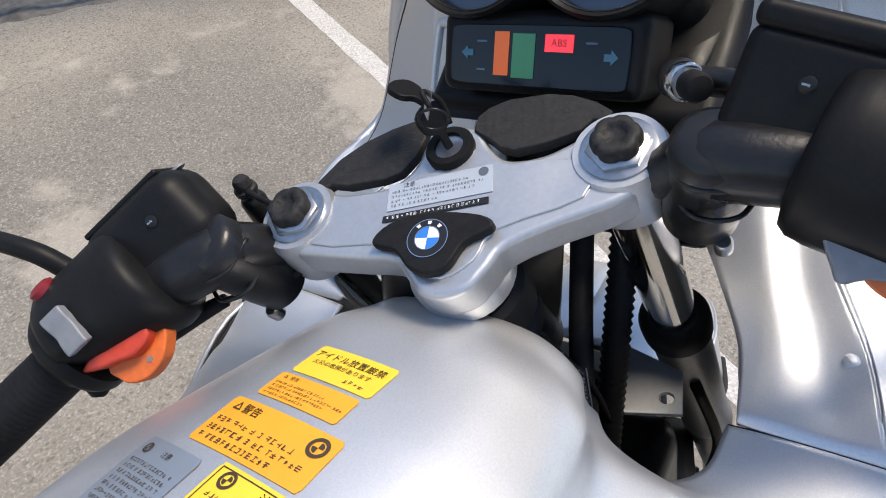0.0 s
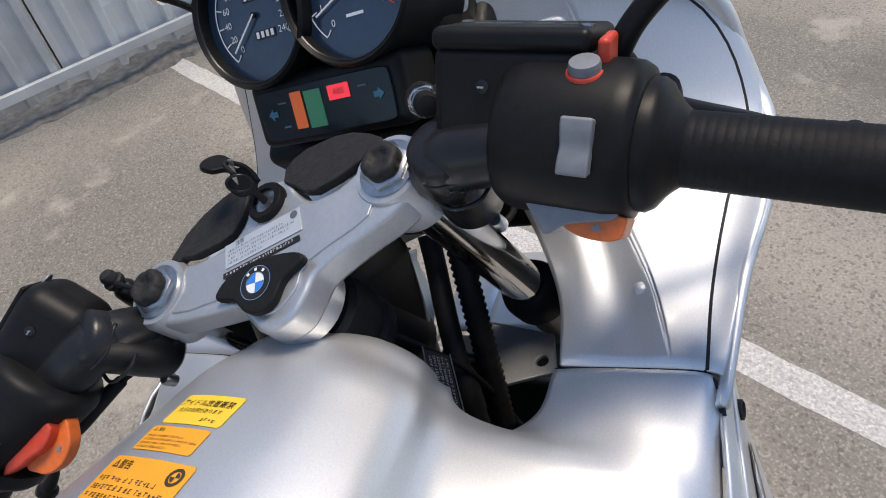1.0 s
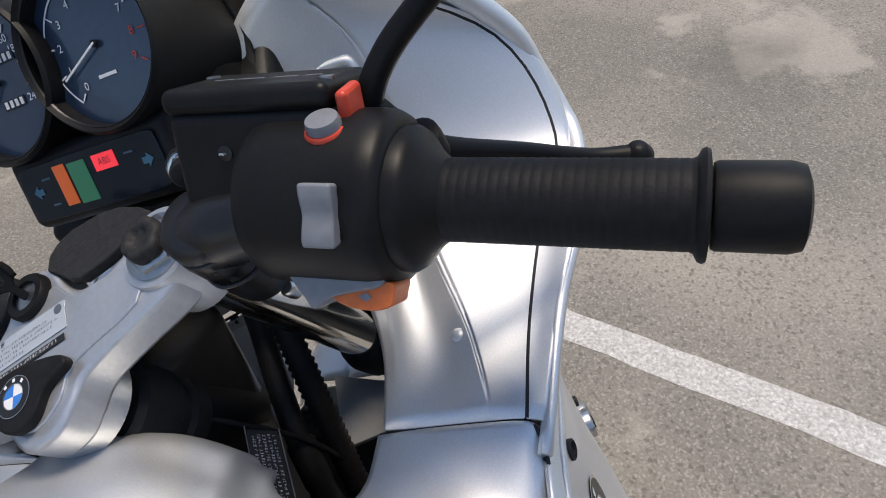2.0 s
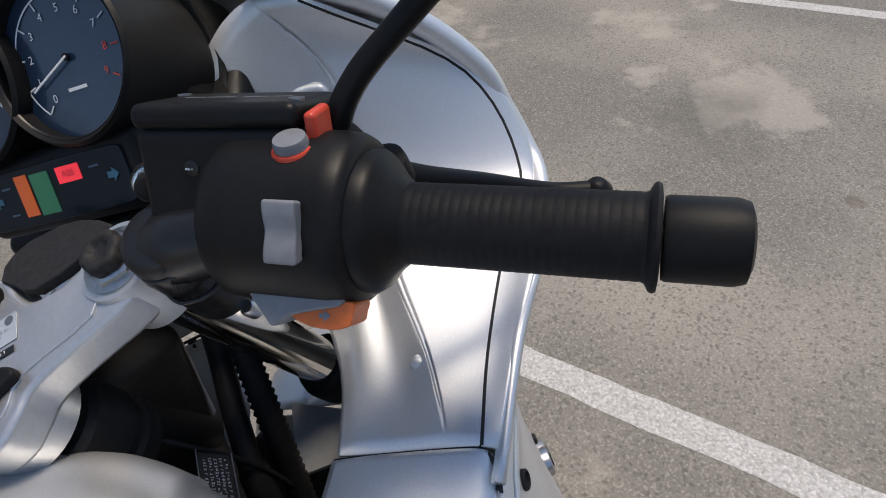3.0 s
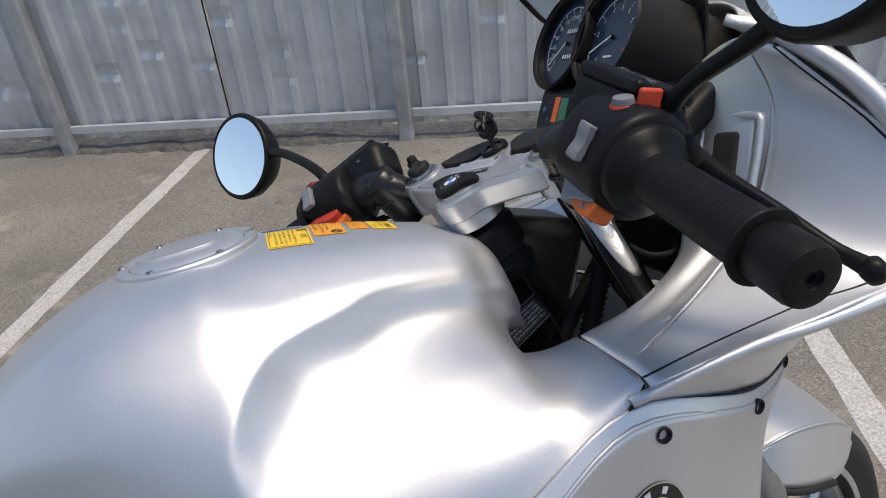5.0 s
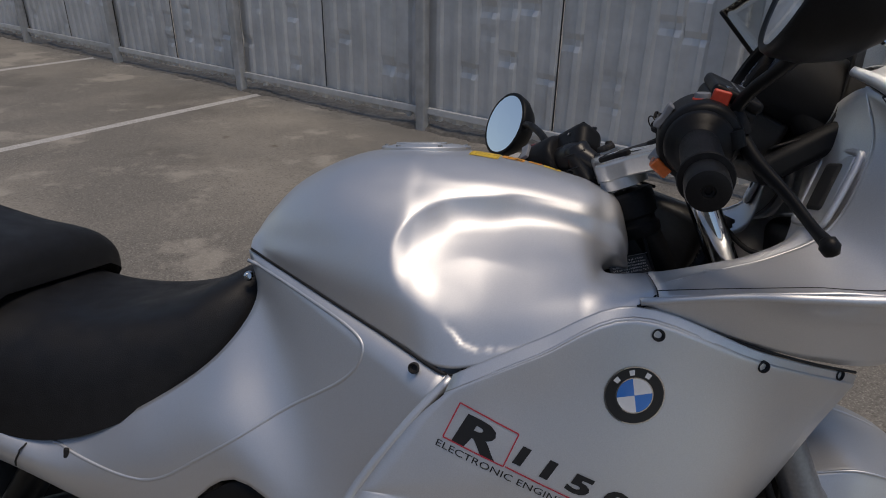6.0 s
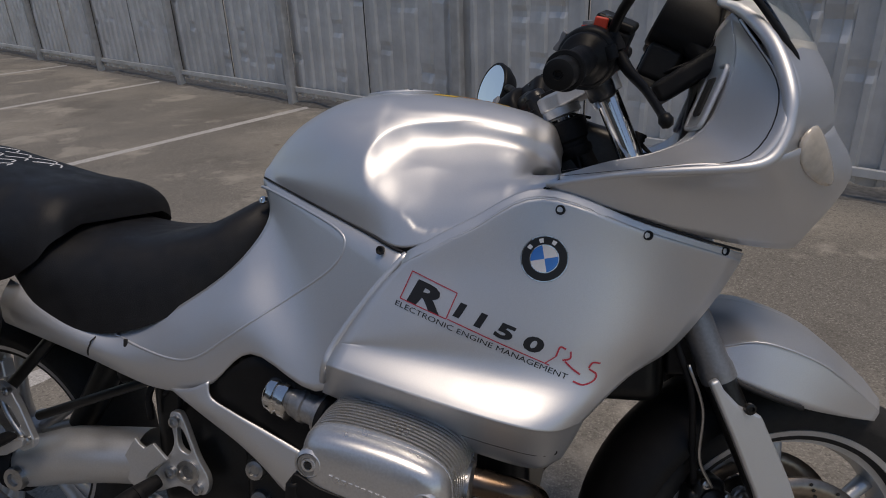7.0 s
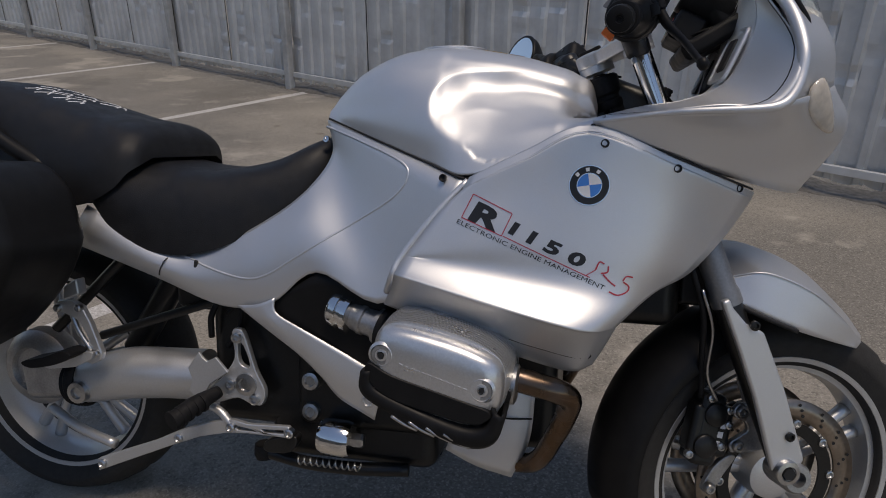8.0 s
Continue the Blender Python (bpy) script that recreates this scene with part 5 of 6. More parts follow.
# ---- instruments ----
FACE = Vector((-.85, 0, .5)).normalized()
DIAL = material("dial_blue", (0.014, 0.032, 0.064), 0.3, grain=.1, coat=0.7)
dash = group_part("instrument_cluster", Matrix(), "black instrument cluster with two round dials")
for y, kind in ((.049, "speed"), (-.036, "rev")):
    c = Vector((.572, y, 1.116))
    f = frame_of(c, FACE, (.5, 0, .85))
    # local x is up on the dial, local y is to the rider's right when turned
    up = f.to_3x3() @ Vector((1, 0, 0))
    m = Matrix.Translation(c) @ Matrix((Vector((0, -1, 0)), up, FACE)).transposed().to_4x4()
    lathe("can", [(.04, -.125), (.047, -.118), (.05, -.09), (.0515, .0), (.0515, .010), (.0495, .0125), (.047, .010), (.0458, -.004)], m, PLASTIC, dash, 48)
    lathe("trim_ring", [(.0478, .0095), (.047, .0105), (.0462, .0095), (.0465, .007)], m, DARKMETAL, dash, 48, closed=True)
    lathe("dial", [(.046, -.002), (.046, .0), (.02, .0), (.0005, .0)], m, DIAL, dash, 48)
    bm = disc(.0385, 60, .0374, radians(70), radians(228))
    bm.transform(m @ Matrix.Translation((0, 0, .0006)))
    part("scale_arc", bm, WHITE, dash, smooth=False)
    n_big, last = (13, 240) if kind == "speed" else (10, 9)
    for k in range(n_big):
        a = radians(228 - 258 * k / (n_big - 1))
        mt = m @ Matrix.Translation((.0345 * math.cos(a), .0345 * math.sin(a), .0007)) @ pose(0, 0, 0, 0, 0, math.degrees(a))
        block("tick", (.005, .0009, .0002), mt, WHITE if not (kind == "rev" and k > 7) else RED, dash, 0)
        txt = str(k * 20) if kind == "speed" else str(k)
        print_on("numeral", txt, .0068, m @ Matrix.Translation((.0275 * math.cos(a), .0275 * math.sin(a), .0007)), WHITE if not (kind == "rev" and k > 7) else RED, dash, 0)
    a = radians(222 if kind == "speed" else 205)
    block("needle", (.034, .0014, .0008), m @ pose(.016 * math.cos(a), .016 * math.sin(a), .003, 0, 0, math.degrees(a)), WHITE, dash, .0002)
    lathe("needle_hub", [(.0022, .001), (.0022, .003), (.001, .0033)], m, PLASTIC, dash, 20)
    if kind == "speed":
        for yy, n_dig in ((.013, 6), (-.014, 4)):
            block("counter", (.0048 * n_dig, .006, .0004), m @ Matrix.Translation((.006, yy, .0006)), BLACK, dash, 0)
            for k in range(n_dig):
                block("print_bar", (.0026, .0044, .0002), m @ Matrix.Translation((.006 + .0046 * (k - (n_dig - 1) / 2), yy, .0009)), WHITE, dash, 0)
    else:
        block("print_bar", (.014, .002, .0002), m @ Matrix.Translation((.0, -.018, .0006)), WHITE, dash, 0)
soft_box("housing", (.075, .17, .085), pose(.615, .006, 1.083, 0, -31), PLASTIC, dash, .02, "black moulded instrument housing")
# warning lamp strip beneath the dials
lm = Matrix.Translation((.533, .003, 1.0555)) @ Matrix((Vector((0, -1, 0)), Vector((.45, 0, .89)).normalized(), Vector((-.89, 0, .45)).normalized())).transposed().to_4x4()
soft_box("lamp_strip", (.136, .05, .05), lm @ Matrix.Translation((0, .002, -.026)), PLASTIC, dash, .008, "black warning lamp strip")
slab("lamp_window", smooth_loop([(-.0585, -.012), (-.0555, -.0172), (-.04, -.018), (0, -.018), (.04, -.018), (.0555, -.0172), (.0585, -.012), (.0585, .012), (.0555, .0172), (.04, .018), (0, .018), (-.04, .018), (-.0555, .0172), (-.0585, .012)], 2), -.002, .001, lm, material("smoked_window", (.004, .009, .016), .14, spec=.35), dash, .0006)


def lamp(x, y, w, h, color, power):
    block("lamp", (w, h, .0006), lm @ Matrix.Translation((x, y, .0014)), material("lamp_lens", color, .3, emit=power), dash, 0)


lamp(-.022, .001, .010, .026, (.7, .13, .03), .12)
lamp(-.007, .0, .015, .026, (.03, .2, .1), .06)
lamp(.016, .008, .018, .010, (.9, .04, .06), .55)
print_on("lettering", "ABS", .006, lm @ Matrix.Translation((.016, .008, .0018)), material("dark_red_print", (.25, .01, .02), .4), dash, 0.0)
ARROW = [(-.0044, 0), (0, .0042), (0, .002), (.004, .002), (.004, -.002), (0, -.002), (0, -.0042)]
for x, way in ((-.046, 1), (.048, -1)):
    slab("arrow", [(px * way, py) for px, py in ARROW], .0012, .0018, lm @ Matrix.Translation((x, .001, 0)), material("lamp_lens", (.03, .13, .2), .3, emit=.04), dash, 0)
lamp(.036, .0085, .007, .0012, (.05, .1, .15), .05)
lamp(-.036, .008, .007, .0012, (.05, .1, .15), .05)
lamp(-.036, -.009, .006, .0012, (.05, .1, .15), .05)
soft_box("dash_tray", (.12, .2, .03), pose(.60, 0, 1.03, 0, -30), PLASTIC, bike, .01)
sheet("dash_back", [[(.56, -.085, 1.03), (.60, 0, 1.03), (.56, .085, 1.03)], [(.62, -.09, 1.06), (.66, 0, 1.06), (.62, .09, 1.06)], [(.64, -.085, 1.14), (.68, 0, 1.15), (.64, .085, 1.14)]], PLASTIC, bike, .004)

# intake slot framed by the inner fairing
for s in (1, -1):
    so = group_part("duct_slot", Matrix(), "oblong duct opening with a raised silver rim")
    o, uu, vv = Vector((.612, -.118 * s, .99)), Vector((.03, .012 * s, .07)).normalized(), Vector((.25, -.95 * s, .05)).normalized()
    loop = [o + uu * a + vv * b for a, b in ((-.04, -.018), (-.04, .018), (-.03, .026), (.03, .03), (.042, .022), (.042, -.02), (.03, -.027), (-.03, -.026))]
    tube("rim", loop, .004, SILVER, so, 5, 10, closed=True)
    nn = uu.cross(vv).normalized() * (1 if uu.cross(vv).x < 0 else -1)
    m = Matrix.Translation(o) @ Matrix((uu, vv, nn)).transposed().to_4x4()
    # solid dark block stands in for the duct's shaded inside
    soft_box("opening", (.055, .026, .01), m @ Matrix.Translation((.002, 0, .0)), GROOVE, so, .006)
    soft_box("frame", (.078, .05, .006), m @ Matrix.Translation((0, 0, -.001)), SILVER, so, .01)

# ---- windscreen ----
SCREEN = material("tinted_screen", (0.75, 0.8, 0.82), 0.03, transmission=1.0)
scr = [[(.698, -.182, 1.042), (.755, -.09, 1.03), (.77, 0, 1.028), (.755, .09, 1.03), (.698, .182, 1.042)],
       [(.654, -.18, 1.108), (.715, -.095, 1.12), (.735, 0, 1.125), (.715, .095, 1.12), (.654, .18, 1.108)],
       [(.608, -.176, 1.153), (.67, -.09, 1.175), (.70, 0, 1.18), (.67, .09, 1.175), (.608, .176, 1.153)],
       [(.55, -.15, 1.215), (.60, -.08, 1.25), (.62, 0, 1.262), (.60, .08, 1.25), (.55, .15, 1.215)]]
ws = sheet("windscreen", scr, SCREEN, bike, .004, 6, 6, "clear tinted windscreen")
ws.visible_shadow = False
for s in (1, -1):
    tube("screen_edge", [(x, -abs(y) * s, z) for x, y, z in ((.705, .183, 1.025), (.698, .183, 1.042), (.654, .181, 1.108), (.63, .18, 1.134), (.608, .177, 1.153), (.55, .151, 1.215))], .004, PLASTIC, bike, 8, 10)
    lathe("screen_screw", [(.007, -.002), (.007, .004), (.003, .005)], frame_of((.628, -.183 * s, 1.137), (.1, -1 * s, .2)), CHROME, bike, 16)
# ---- wheels ----
DISC = material("brake_disc_steel", (0.33, 0.28, 0.235), 0.35, 1.0, grain=0.12, grain_size=120, stain=0.4, stain_size=15)


def wheel(name, c, yaw, rim_r, tyre_r, width, label, spokes=5, discs=True):
    m = Matrix.Translation(c) @ pose(0, 0, 0, 0, 0, math.degrees(yaw)) @ pose(0, 0, 0, 90)
    w = group_part(name, m, label)
    h = width / 2
    prof = [(rim_r - 0.02, -h * 0.72), (rim_r, -h * 0.8), (rim_r + 0.02, -h * 0.98), (tyre_r - 0.04, -h), (tyre_r - 0.02, -h * 0.85), (tyre_r - 0.006, -h * 0.5), (tyre_r, 0)]
    prof = prof + [(r, -z) for r, z in reversed(prof[:-1])]
    bm = lathe_mesh(prof, 120, closed=True)
    # tread grooves
    for v in bm.verts:
        a = math.atan2(v.co.y, v.co.x)
        r = math.hypot(v.co.x, v.co.y)
        if r > tyre_r - .008 and (int((a + abs(v.co.z) * 6) * 120 / (2 * math.pi)) % 6) == 0:
            v.co.x *= 1 - .004 / r
            v.co.y *= 1 - .004 / r
    part("tyre", bm, TYRE, w, "worn black tyre")
    q = h * 0.74
    rim = [(rim_r, -q), (rim_r - 0.003, -q - 0.004), (rim_r - 0.012, -q - .002), (rim_r - 0.017, -q + 0.012), (rim_r - 0.03, -0.03), (rim_r - 0.036, 0)]
    rim = rim + [(r, -z) for r, z in reversed(rim[:-1])]
    lathe("rim", rim, Matrix(), SILVER_MATT, w, 96, closed=True, label="silver cast rim")
    lathe("hub", [(.03, -.05), (.045, -.045), (.05, -.02), (.05, .02), (.045, .045), (.03, .05)], Matrix(), SILVER_MATT, w, 36)
    for k in range(spokes):
        a = 2 * math.pi * (k + .35) / spokes
        for d in (-.13, .13):
            u, v = Vector((math.cos(a + d * .6), math.sin(a + d * .6), 0)), Vector((math.cos(a + d), math.sin(a + d), 0))
            tube("spoke", [u * .04, u * .04 + (v * (rim_r - .03) - u * .04) * .5 + Vector((0, 0, .006)), v * (rim_r - .03)], [.016, .012, .014], SILVER_MATT, w, 5, 12)
    if discs:
        for sz in (-1, 1):
            bm = lathe_mesh([(.118, .048 * sz), (.155, .048 * sz), (.155, .053 * sz), (.118, .053 * sz)], 72, closed=True)
            part("brake_disc", bm, DISC, w, "drilled steel brake disc")
            for k in range(36):
                a = 2 * math.pi * k / 36
                for j, rr in enumerate((.127, .137, .146)):
                    aa = a + j * .05
                    if sz == -1 or k % 2:
                        lathe("disc_hole", [(.003, .0), (.003, .0008)], Matrix.Translation((rr * math.cos(aa), rr * math.sin(aa), sz * .0535)), GROOVE, w, 8)
            for k in range(10):
                a = 2 * math.pi * k / 10
                lathe("disc_bobbin", [(.008, .0), (.008, .004), (.005, .005), (.003, .002)], Matrix.Translation((.11 * math.cos(a), .11 * math.sin(a), sz * .05)) @ pose(0, 0, 0, 0 if sz > 0 else 180), STEEL, w, 14)
            lathe("disc_carrier", [(.09, .045 * sz), (.113, .047 * sz), (.113, .051 * sz), (.09, .049 * sz)], Matrix(), DARKMETAL, w, 48, closed=True)
    return w


wheel("front_wheel", (0.75, 0.06, 0.245), radians(20), 0.2355, 0.307, 0.12, "front wheel with cast spokes and drilled brake discs")
wheel("rear_wheel", (-0.78, 0.055, 0.324), 0, 0.2355, 0.302, 0.165, "rear wheel with a silver cast rim", 5, False)

# front caliper, fender, splash guard
AHEAD, OUTSIDE = Vector((.94, .34, 0)), Vector((.34, -.94, 0))


def wheel_plane(o):
    """A frame on the steered front wheel: x ahead, y up, z outwards."""
    return Matrix.Translation(o) @ Matrix((AHEAD, Vector((0, 0, 1)), OUTSIDE)).transposed().to_4x4()


gm = wheel_plane((.7706, -.1116, .3043))
guard_part = group_part("fork_guard", Matrix(), "flat silver fork leg guard")
guard_line = [(-.156, .308), (-.1436, .314), (-.135, .297), (-.112, .272), (-.08, .256), (-.038, .164), (-.003, .07), (.010, .035), (-.004, .012), (-.03, .004), (-.046, .016), (-.088, .146), (-.122, .23)]
slab("plate", guard_line, -.016, -.002, gm, SILVER, guard_part, .005)
for a, b in ((-.1, .269), (-.022, .078)):
    lathe("guard_screw", [(.008, -.004), (.008, .002), (.005, .003), (.004, 0)], gm @ Matrix.Translation((a, b, 0)), DARKMETAL, guard_part, 16)
lathe("axle_bolt", [(.02, -.03), (.022, .004), (.02, .008), (.013, .009), (.012, .003)], gm @ Matrix.Translation((-.024, .017, 0)), STEEL, guard_part, 28)
lathe("axle_socket", [(.011, 0), (.011, .0105)], gm @ Matrix.Translation((-.024, .017, 0)), GROOVE, guard_part, 6)
cal = group_part("brake_caliper", frame_of((.625, -.055, .36), (.34, -.93, .1), (.35, 0, .9)), "black four piston brake caliper")
soft_box("body", (.13, .05, .05), pose(0, 0, 0, 0, 0, 8), DARKMETAL, cal, .012)
soft_box("bridge", (.09, .075, .04), pose(.0, -.004, .004, 0, 0, 8), DARKMETAL, cal, .01)
for x, y in ((.055, .02), (-.05, .024), (.02, -.028), (-.02, -.028), (.045, -.02)):
    lathe("bolt", [(.007, .02), (.007, .03), (.004, .031), (.003, .028)], Matrix.Translation((x, y, 0)), STEEL, cal, 14)
for x in (.03, -.028):
    lathe("piston_housing", [(.021, .018), (.021, .029), (.017, .032), (.004, .0325)], Matrix.Translation((x, .0, 0)), DARKMETAL, cal, 24)
for k in range(3):
    block("print_bar", (.011, .01, .0006), pose(-.018 + .017 * k, -.02, .0252, 0, 0, 8), WHITE, cal, 0)
cm = wheel_plane((.7806, -.0246, .255))
bracket = group_part("caliper_bracket", Matrix(), "bare cast caliper bracket with two bolts")
slab("plate", smooth_loop([(-.113, .146), (-.1, .156), (-.086, .148), (-.07, .118), (-.05, .1), (-.048, .07), (-.09, .064), (-.114, .066), (-.118, .082), (-.1, .094), (-.086, .105), (-.094, .122), (-.112, .13)], 3), -.012, .0, cm, CAST, bracket, .003)
slab("arm", smooth_loop([(-.112, .056), (-.1, .05), (-.118, .022), (-.142, -.012), (-.16, -.006), (-.14, .035)], 3), -.02, -.008, cm, CAST, bracket, .003)
for a, b in ((-.1006, .14), (-.1037, .077), (-.151, .0)):
    lathe("bolt", [(.011, -.004), (.011, .004), (.008, .008), (.005, .008), (.004, .004)], cm @ Matrix.Translation((a, b, 0)), STEEL, bracket, 18)
tube("brake_hose", [(.56, -.09, .75), (.58, -.105, .66), (.605, -.10, .58), (.61, -.085, .5), (.615, -.07, .42)], .005, RUBBER, bike)
tube("brake_pipe", [(.60, -.11, .62), (.622, -.1, .55), (.62, -.09, .47), (.64, -.08, .42)], .0025, STEEL, bike)


def arc_guard(name, c, r0, a0, a1, width, mat, label, lift=0.0, yaw=20, flare=0.0):
    rows = []
    for i in range(19):
        f = i / 18
        a = radians(a0 + (a1 - a0) * f)
        rr = r0 + lift * f
        row = []
        for j in range(13):
            g = j / 6 - 1
            w = width * (.55 + .45 * math.sin(math.pi * min(max(.15 + f * .75, 0), 1))) if flare else width
            drop = .055 * abs(g) ** 2.6
            row.append(Matrix.Translation(c) @ pose(0, 0, 0, 0, 0, yaw) @ Vector(((rr - drop) * math.cos(a), g * w, (rr - drop) * math.sin(a))))
        rows.append(row)
    ob = part(name, grid_mesh(rows), mat, bike, label)
    mod = ob.modifiers.new("thick", "SOLIDIFY")
    mod.thickness, mod.offset = .004, 0
    return ob


arc_guard("splash_guard", (.75, .06, .255), .335, 190, 112, .085, PLASTIC, "black plastic rear part of the front fender")
sheet("front_fender", [[(.63, .06, .675), (.70, .06, .672), (.79, .075, .632), (.875, .09, .555), (.915, .1, .505)],
                       [(.632, .0, .672), (.70, .005, .666), (.79, .02, .626), (.87, .05, .55), (.905, .07, .505)],
                       [(.645, -.06, .638), (.705, -.066, .646), (.785, -.044, .612), (.85, -.008, .556), (.893, .035, .511)],
                       [(.647, -.066, .632), (.705, -.071, .64), (.785, -.048, .606), (.85, -.012, .551), (.892, .033, .509)],
                       [(.65, -.078, .597), (.70, -.082, .574), (.76, -.066, .549), (.82, -.03, .526), (.88, .015, .503)]], SILVER, bike, .004, 6, 6, "silver front fender with creased flank")
sheet("front_fender_flank", [[(.63, .06, .675), (.70, .06, .672), (.79, .075, .632), (.875, .09, .555), (.915, .1, .505)],
                             [(.632, .12, .67), (.70, .13, .66), (.79, .14, .62), (.87, .145, .55), (.91, .13, .505)],
                             [(.65, .18, .60), (.70, .19, .575), (.77, .19, .55), (.84, .18, .525), (.91, .16, .50)]], SILVER, bike, .004, 5, 5)
gap("panel_joint", [(.648, -.078, .612), (.665, -.085, .592), (.70, -.086, .575), (.76, -.07, .549)], .004)
soft_box("horn_block", (.06, .08, .09), pose(.60, -.0, .62), DARKMETAL, bike, .01)
# unseen black block added inside the nose so the opening looks dark
soft_box("headlight_housing", (.08, .18, .09), pose(.65, 0, .89), PLASTIC, bike, .02)
soft_box("oil_cooler", (.05, .1, .12), pose(.56, .03, .66, 0, 20), DARKMETAL, bike, .01)

# ---- engine ----
soft_box("crankcase", (.5, .26, .3), pose(.12, 0, .46), DARKMETAL, bike, .03, "black engine casing")
soft_box("gearbox", (.26, .24, .32), pose(-.18, 0, .46), DARKMETAL, bike, .03, "black gearbox casing")
soft_box("gearbox_lower", (.34, .2, .12), pose(-.02, -.02, .3), DARKMETAL, bike, .03)
for p in ((-.076, -.166, .422), (-.092, -.134, .348)):
    lathe("plate_bolt", [(.017, -.03), (.018, .0), (.016, .006), (.010, .007), (.008, .004)], frame_of(p, (0, -1, .1)), STEEL, bike, 24)
COVER = material("cover_alloy", (0.68, 0.68, 0.68), 0.32, 0.85, grain=0.06, grain_size=300, bump=0.05, bump_size=500, rough_var=0.06)
FIN = material("fin_alloy", (0.6, 0.6, 0.59), 0.4, 0.8, grain=.15, grain_size=200, stain=.3, stain_size=40)
for s in (1, -1):
    CY = Matrix.Translation((.205, -.352 * s, .522)) @ Matrix((Vector((.97, 0, -.235)), Vector((.235, 0, .97)), Vector((0, -1 * s, 0)) if True else None)).transposed().to_4x4()
    cyl = group_part("cylinder", CY, "finned boxer cylinder with silver valve cover")

    def shape(k, dz=0.0):
        return smooth_loop([(-.105 * k, .012 * k), (-.098 * k, .045 * k), (-.06 * k, .06 * k + dz), (.03 * k, .062 * k + dz), (.085 * k, .05 * k), (.103 * k, .015 * k), (.102 * k, -.03 * k), (.07 * k, -.06 * k), (-.06 * k, -.062 * k), (-.1 * k, -.035 * k)], 4)
    for i in range(16):
        slab("fin", shape(.985 + .006 * min(i, 8), .004), -.0155 - i * .0078, -.0115 - i * .0078, Matrix(), COVER, cyl, 0)
    # core is black to put the shade between the fins into its colour
    slab("core", shape(.86), -.2, -.012, Matrix(), DARKMETAL, cyl, 0)
    # valve cover: shrinking stack drawn as one smooth body
    rows = []
    for k, z in ((.97, -.014), (.975, -.01), (.965, -.003), (.93, .007), (.86, .0145), (.74, .0185), (.4, .02), (.02, .02)):
        rows.append([Vector((x, y, z)) for x, y in shape(k)])
    bm = grid_mesh(rows, closed=True, caps=True)
    part("valve_cover", bm, COVER, cyl, "satin silver valve cover")
    for x, y in ((-.082, .012), (.072, .008), (-.086, -.036)):
        lathe("cover_boss", [(.02, .0), (.02, .012), (.016, .015), (.015, .009), (.009, .0085), (.009, .0155), (.006, .016), (.004, .012)], Matrix.Translation((x, y, .0045)), COVER, cyl, 24)
        lathe("boss_recess", [(.0145, .0), (.0145, .0142), (.0095, .0142), (.0095, .0)], Matrix.Translation((x, y, .0045)), CAST, cyl, 24, closed=True)
        lathe("bolt_socket", [(.0045, .0), (.0045, .0168)], Matrix.Translation((x, y, .0045)), GROOVE, cyl, 6)
    for k in range(12):
        block("print_bar", (.0055, .006, .003), pose(-.05 + .009 * k, .006 - .0005 * k, .0198, 0, 0, -3), COVER, cyl, 0)
    # black pad on the cover's lower half, and the guard beneath
    slab("cover_pad", smooth_loop([(-.098, -.004), (-.06, -.012), (.0, -.014), (.06, -.016), (.09, -.018), (.093, -.03), (.07, -.046), (.0, -.049), (-.06, -.046), (-.094, -.028)], 4), .004, .0225, Matrix(), PLASTIC, cyl, .006, "black plastic pad on the valve cover")
    guard = [(-.106, -.02), (-.1, -.048), (-.07, -.062), (.0, -.073), (.07, -.077), (.106, -.06), (.112, -.02)]
    rows = []
    for v in spline([(a, b, 0) for a, b in guard], 5):
        x, y = v.x, v.y
        rows.append([Vector((x * .84, y * .68, .012)), Vector((x * .9, y * .82, .024)), Vector((x * .98, y * 1.0, .021)), Vector((x * 1.0, y * 1.14, .004)), Vector((x * .97, y * 1.16, -.04))])
    g = part("crash_guard", grid_mesh(rows), PLASTIC, cyl, "black plastic cylinder guard")
    mod = g.modifiers.new("thick", "SOLIDIFY")
    mod.thickness, mod.offset = .006, 0
    # dark slab added in place of the shade behind the guard
    slab("guard_back", smooth_loop([(x * 1.0, y * 1.12) for x, y in guard] + [(.09, .0), (-.09, .0)], 3), -.09, -.04, Matrix(), DARKMETAL, cyl, 0)
    for k in range(4):
        tube("guard_rib", [(-.045 + .027 * k, -.071, .0235), (-.025 + .027 * k, -.078, .0205), (-.005 + .027 * k, -.085, .012)], .0026, STEEL, cyl, 4, 8)
    # intake throttle body
    tb = group_part("throttle_body", frame_of((.058, -.2 * s, .55), (.88, -.2 * s, -.22)) @ Matrix.Scale(1.22, 4), "bright throttle body")
    lathe("drum", [(.018, -.068), (.026, -.066), (.028, -.062), (.028, -.052), (.025, -.05), (.025, -.044), (.028, -.042), (.028, -.034), (.02, -.03)], Matrix(), CHROME, tb, 30)
    lathe("barrel", [(.02, -.034), (.021, -.02), (.0225, -.018), (.0225, -.012), (.02, -.01), (.02, .008), (.026, .010), (.026, .016), (.023, .018)], Matrix(), CAST, tb, 30)
    side = Matrix.Translation((0, 0, -.012))
    lathe("air_port", [(.009, .0), (.011, .002), (.011, .03), (.013, .031), (.013, .036), (.008, .037)], frame_of((.0, .0, -.005), (.8, -.5 * s, .1)), STEEL, tb, 18)
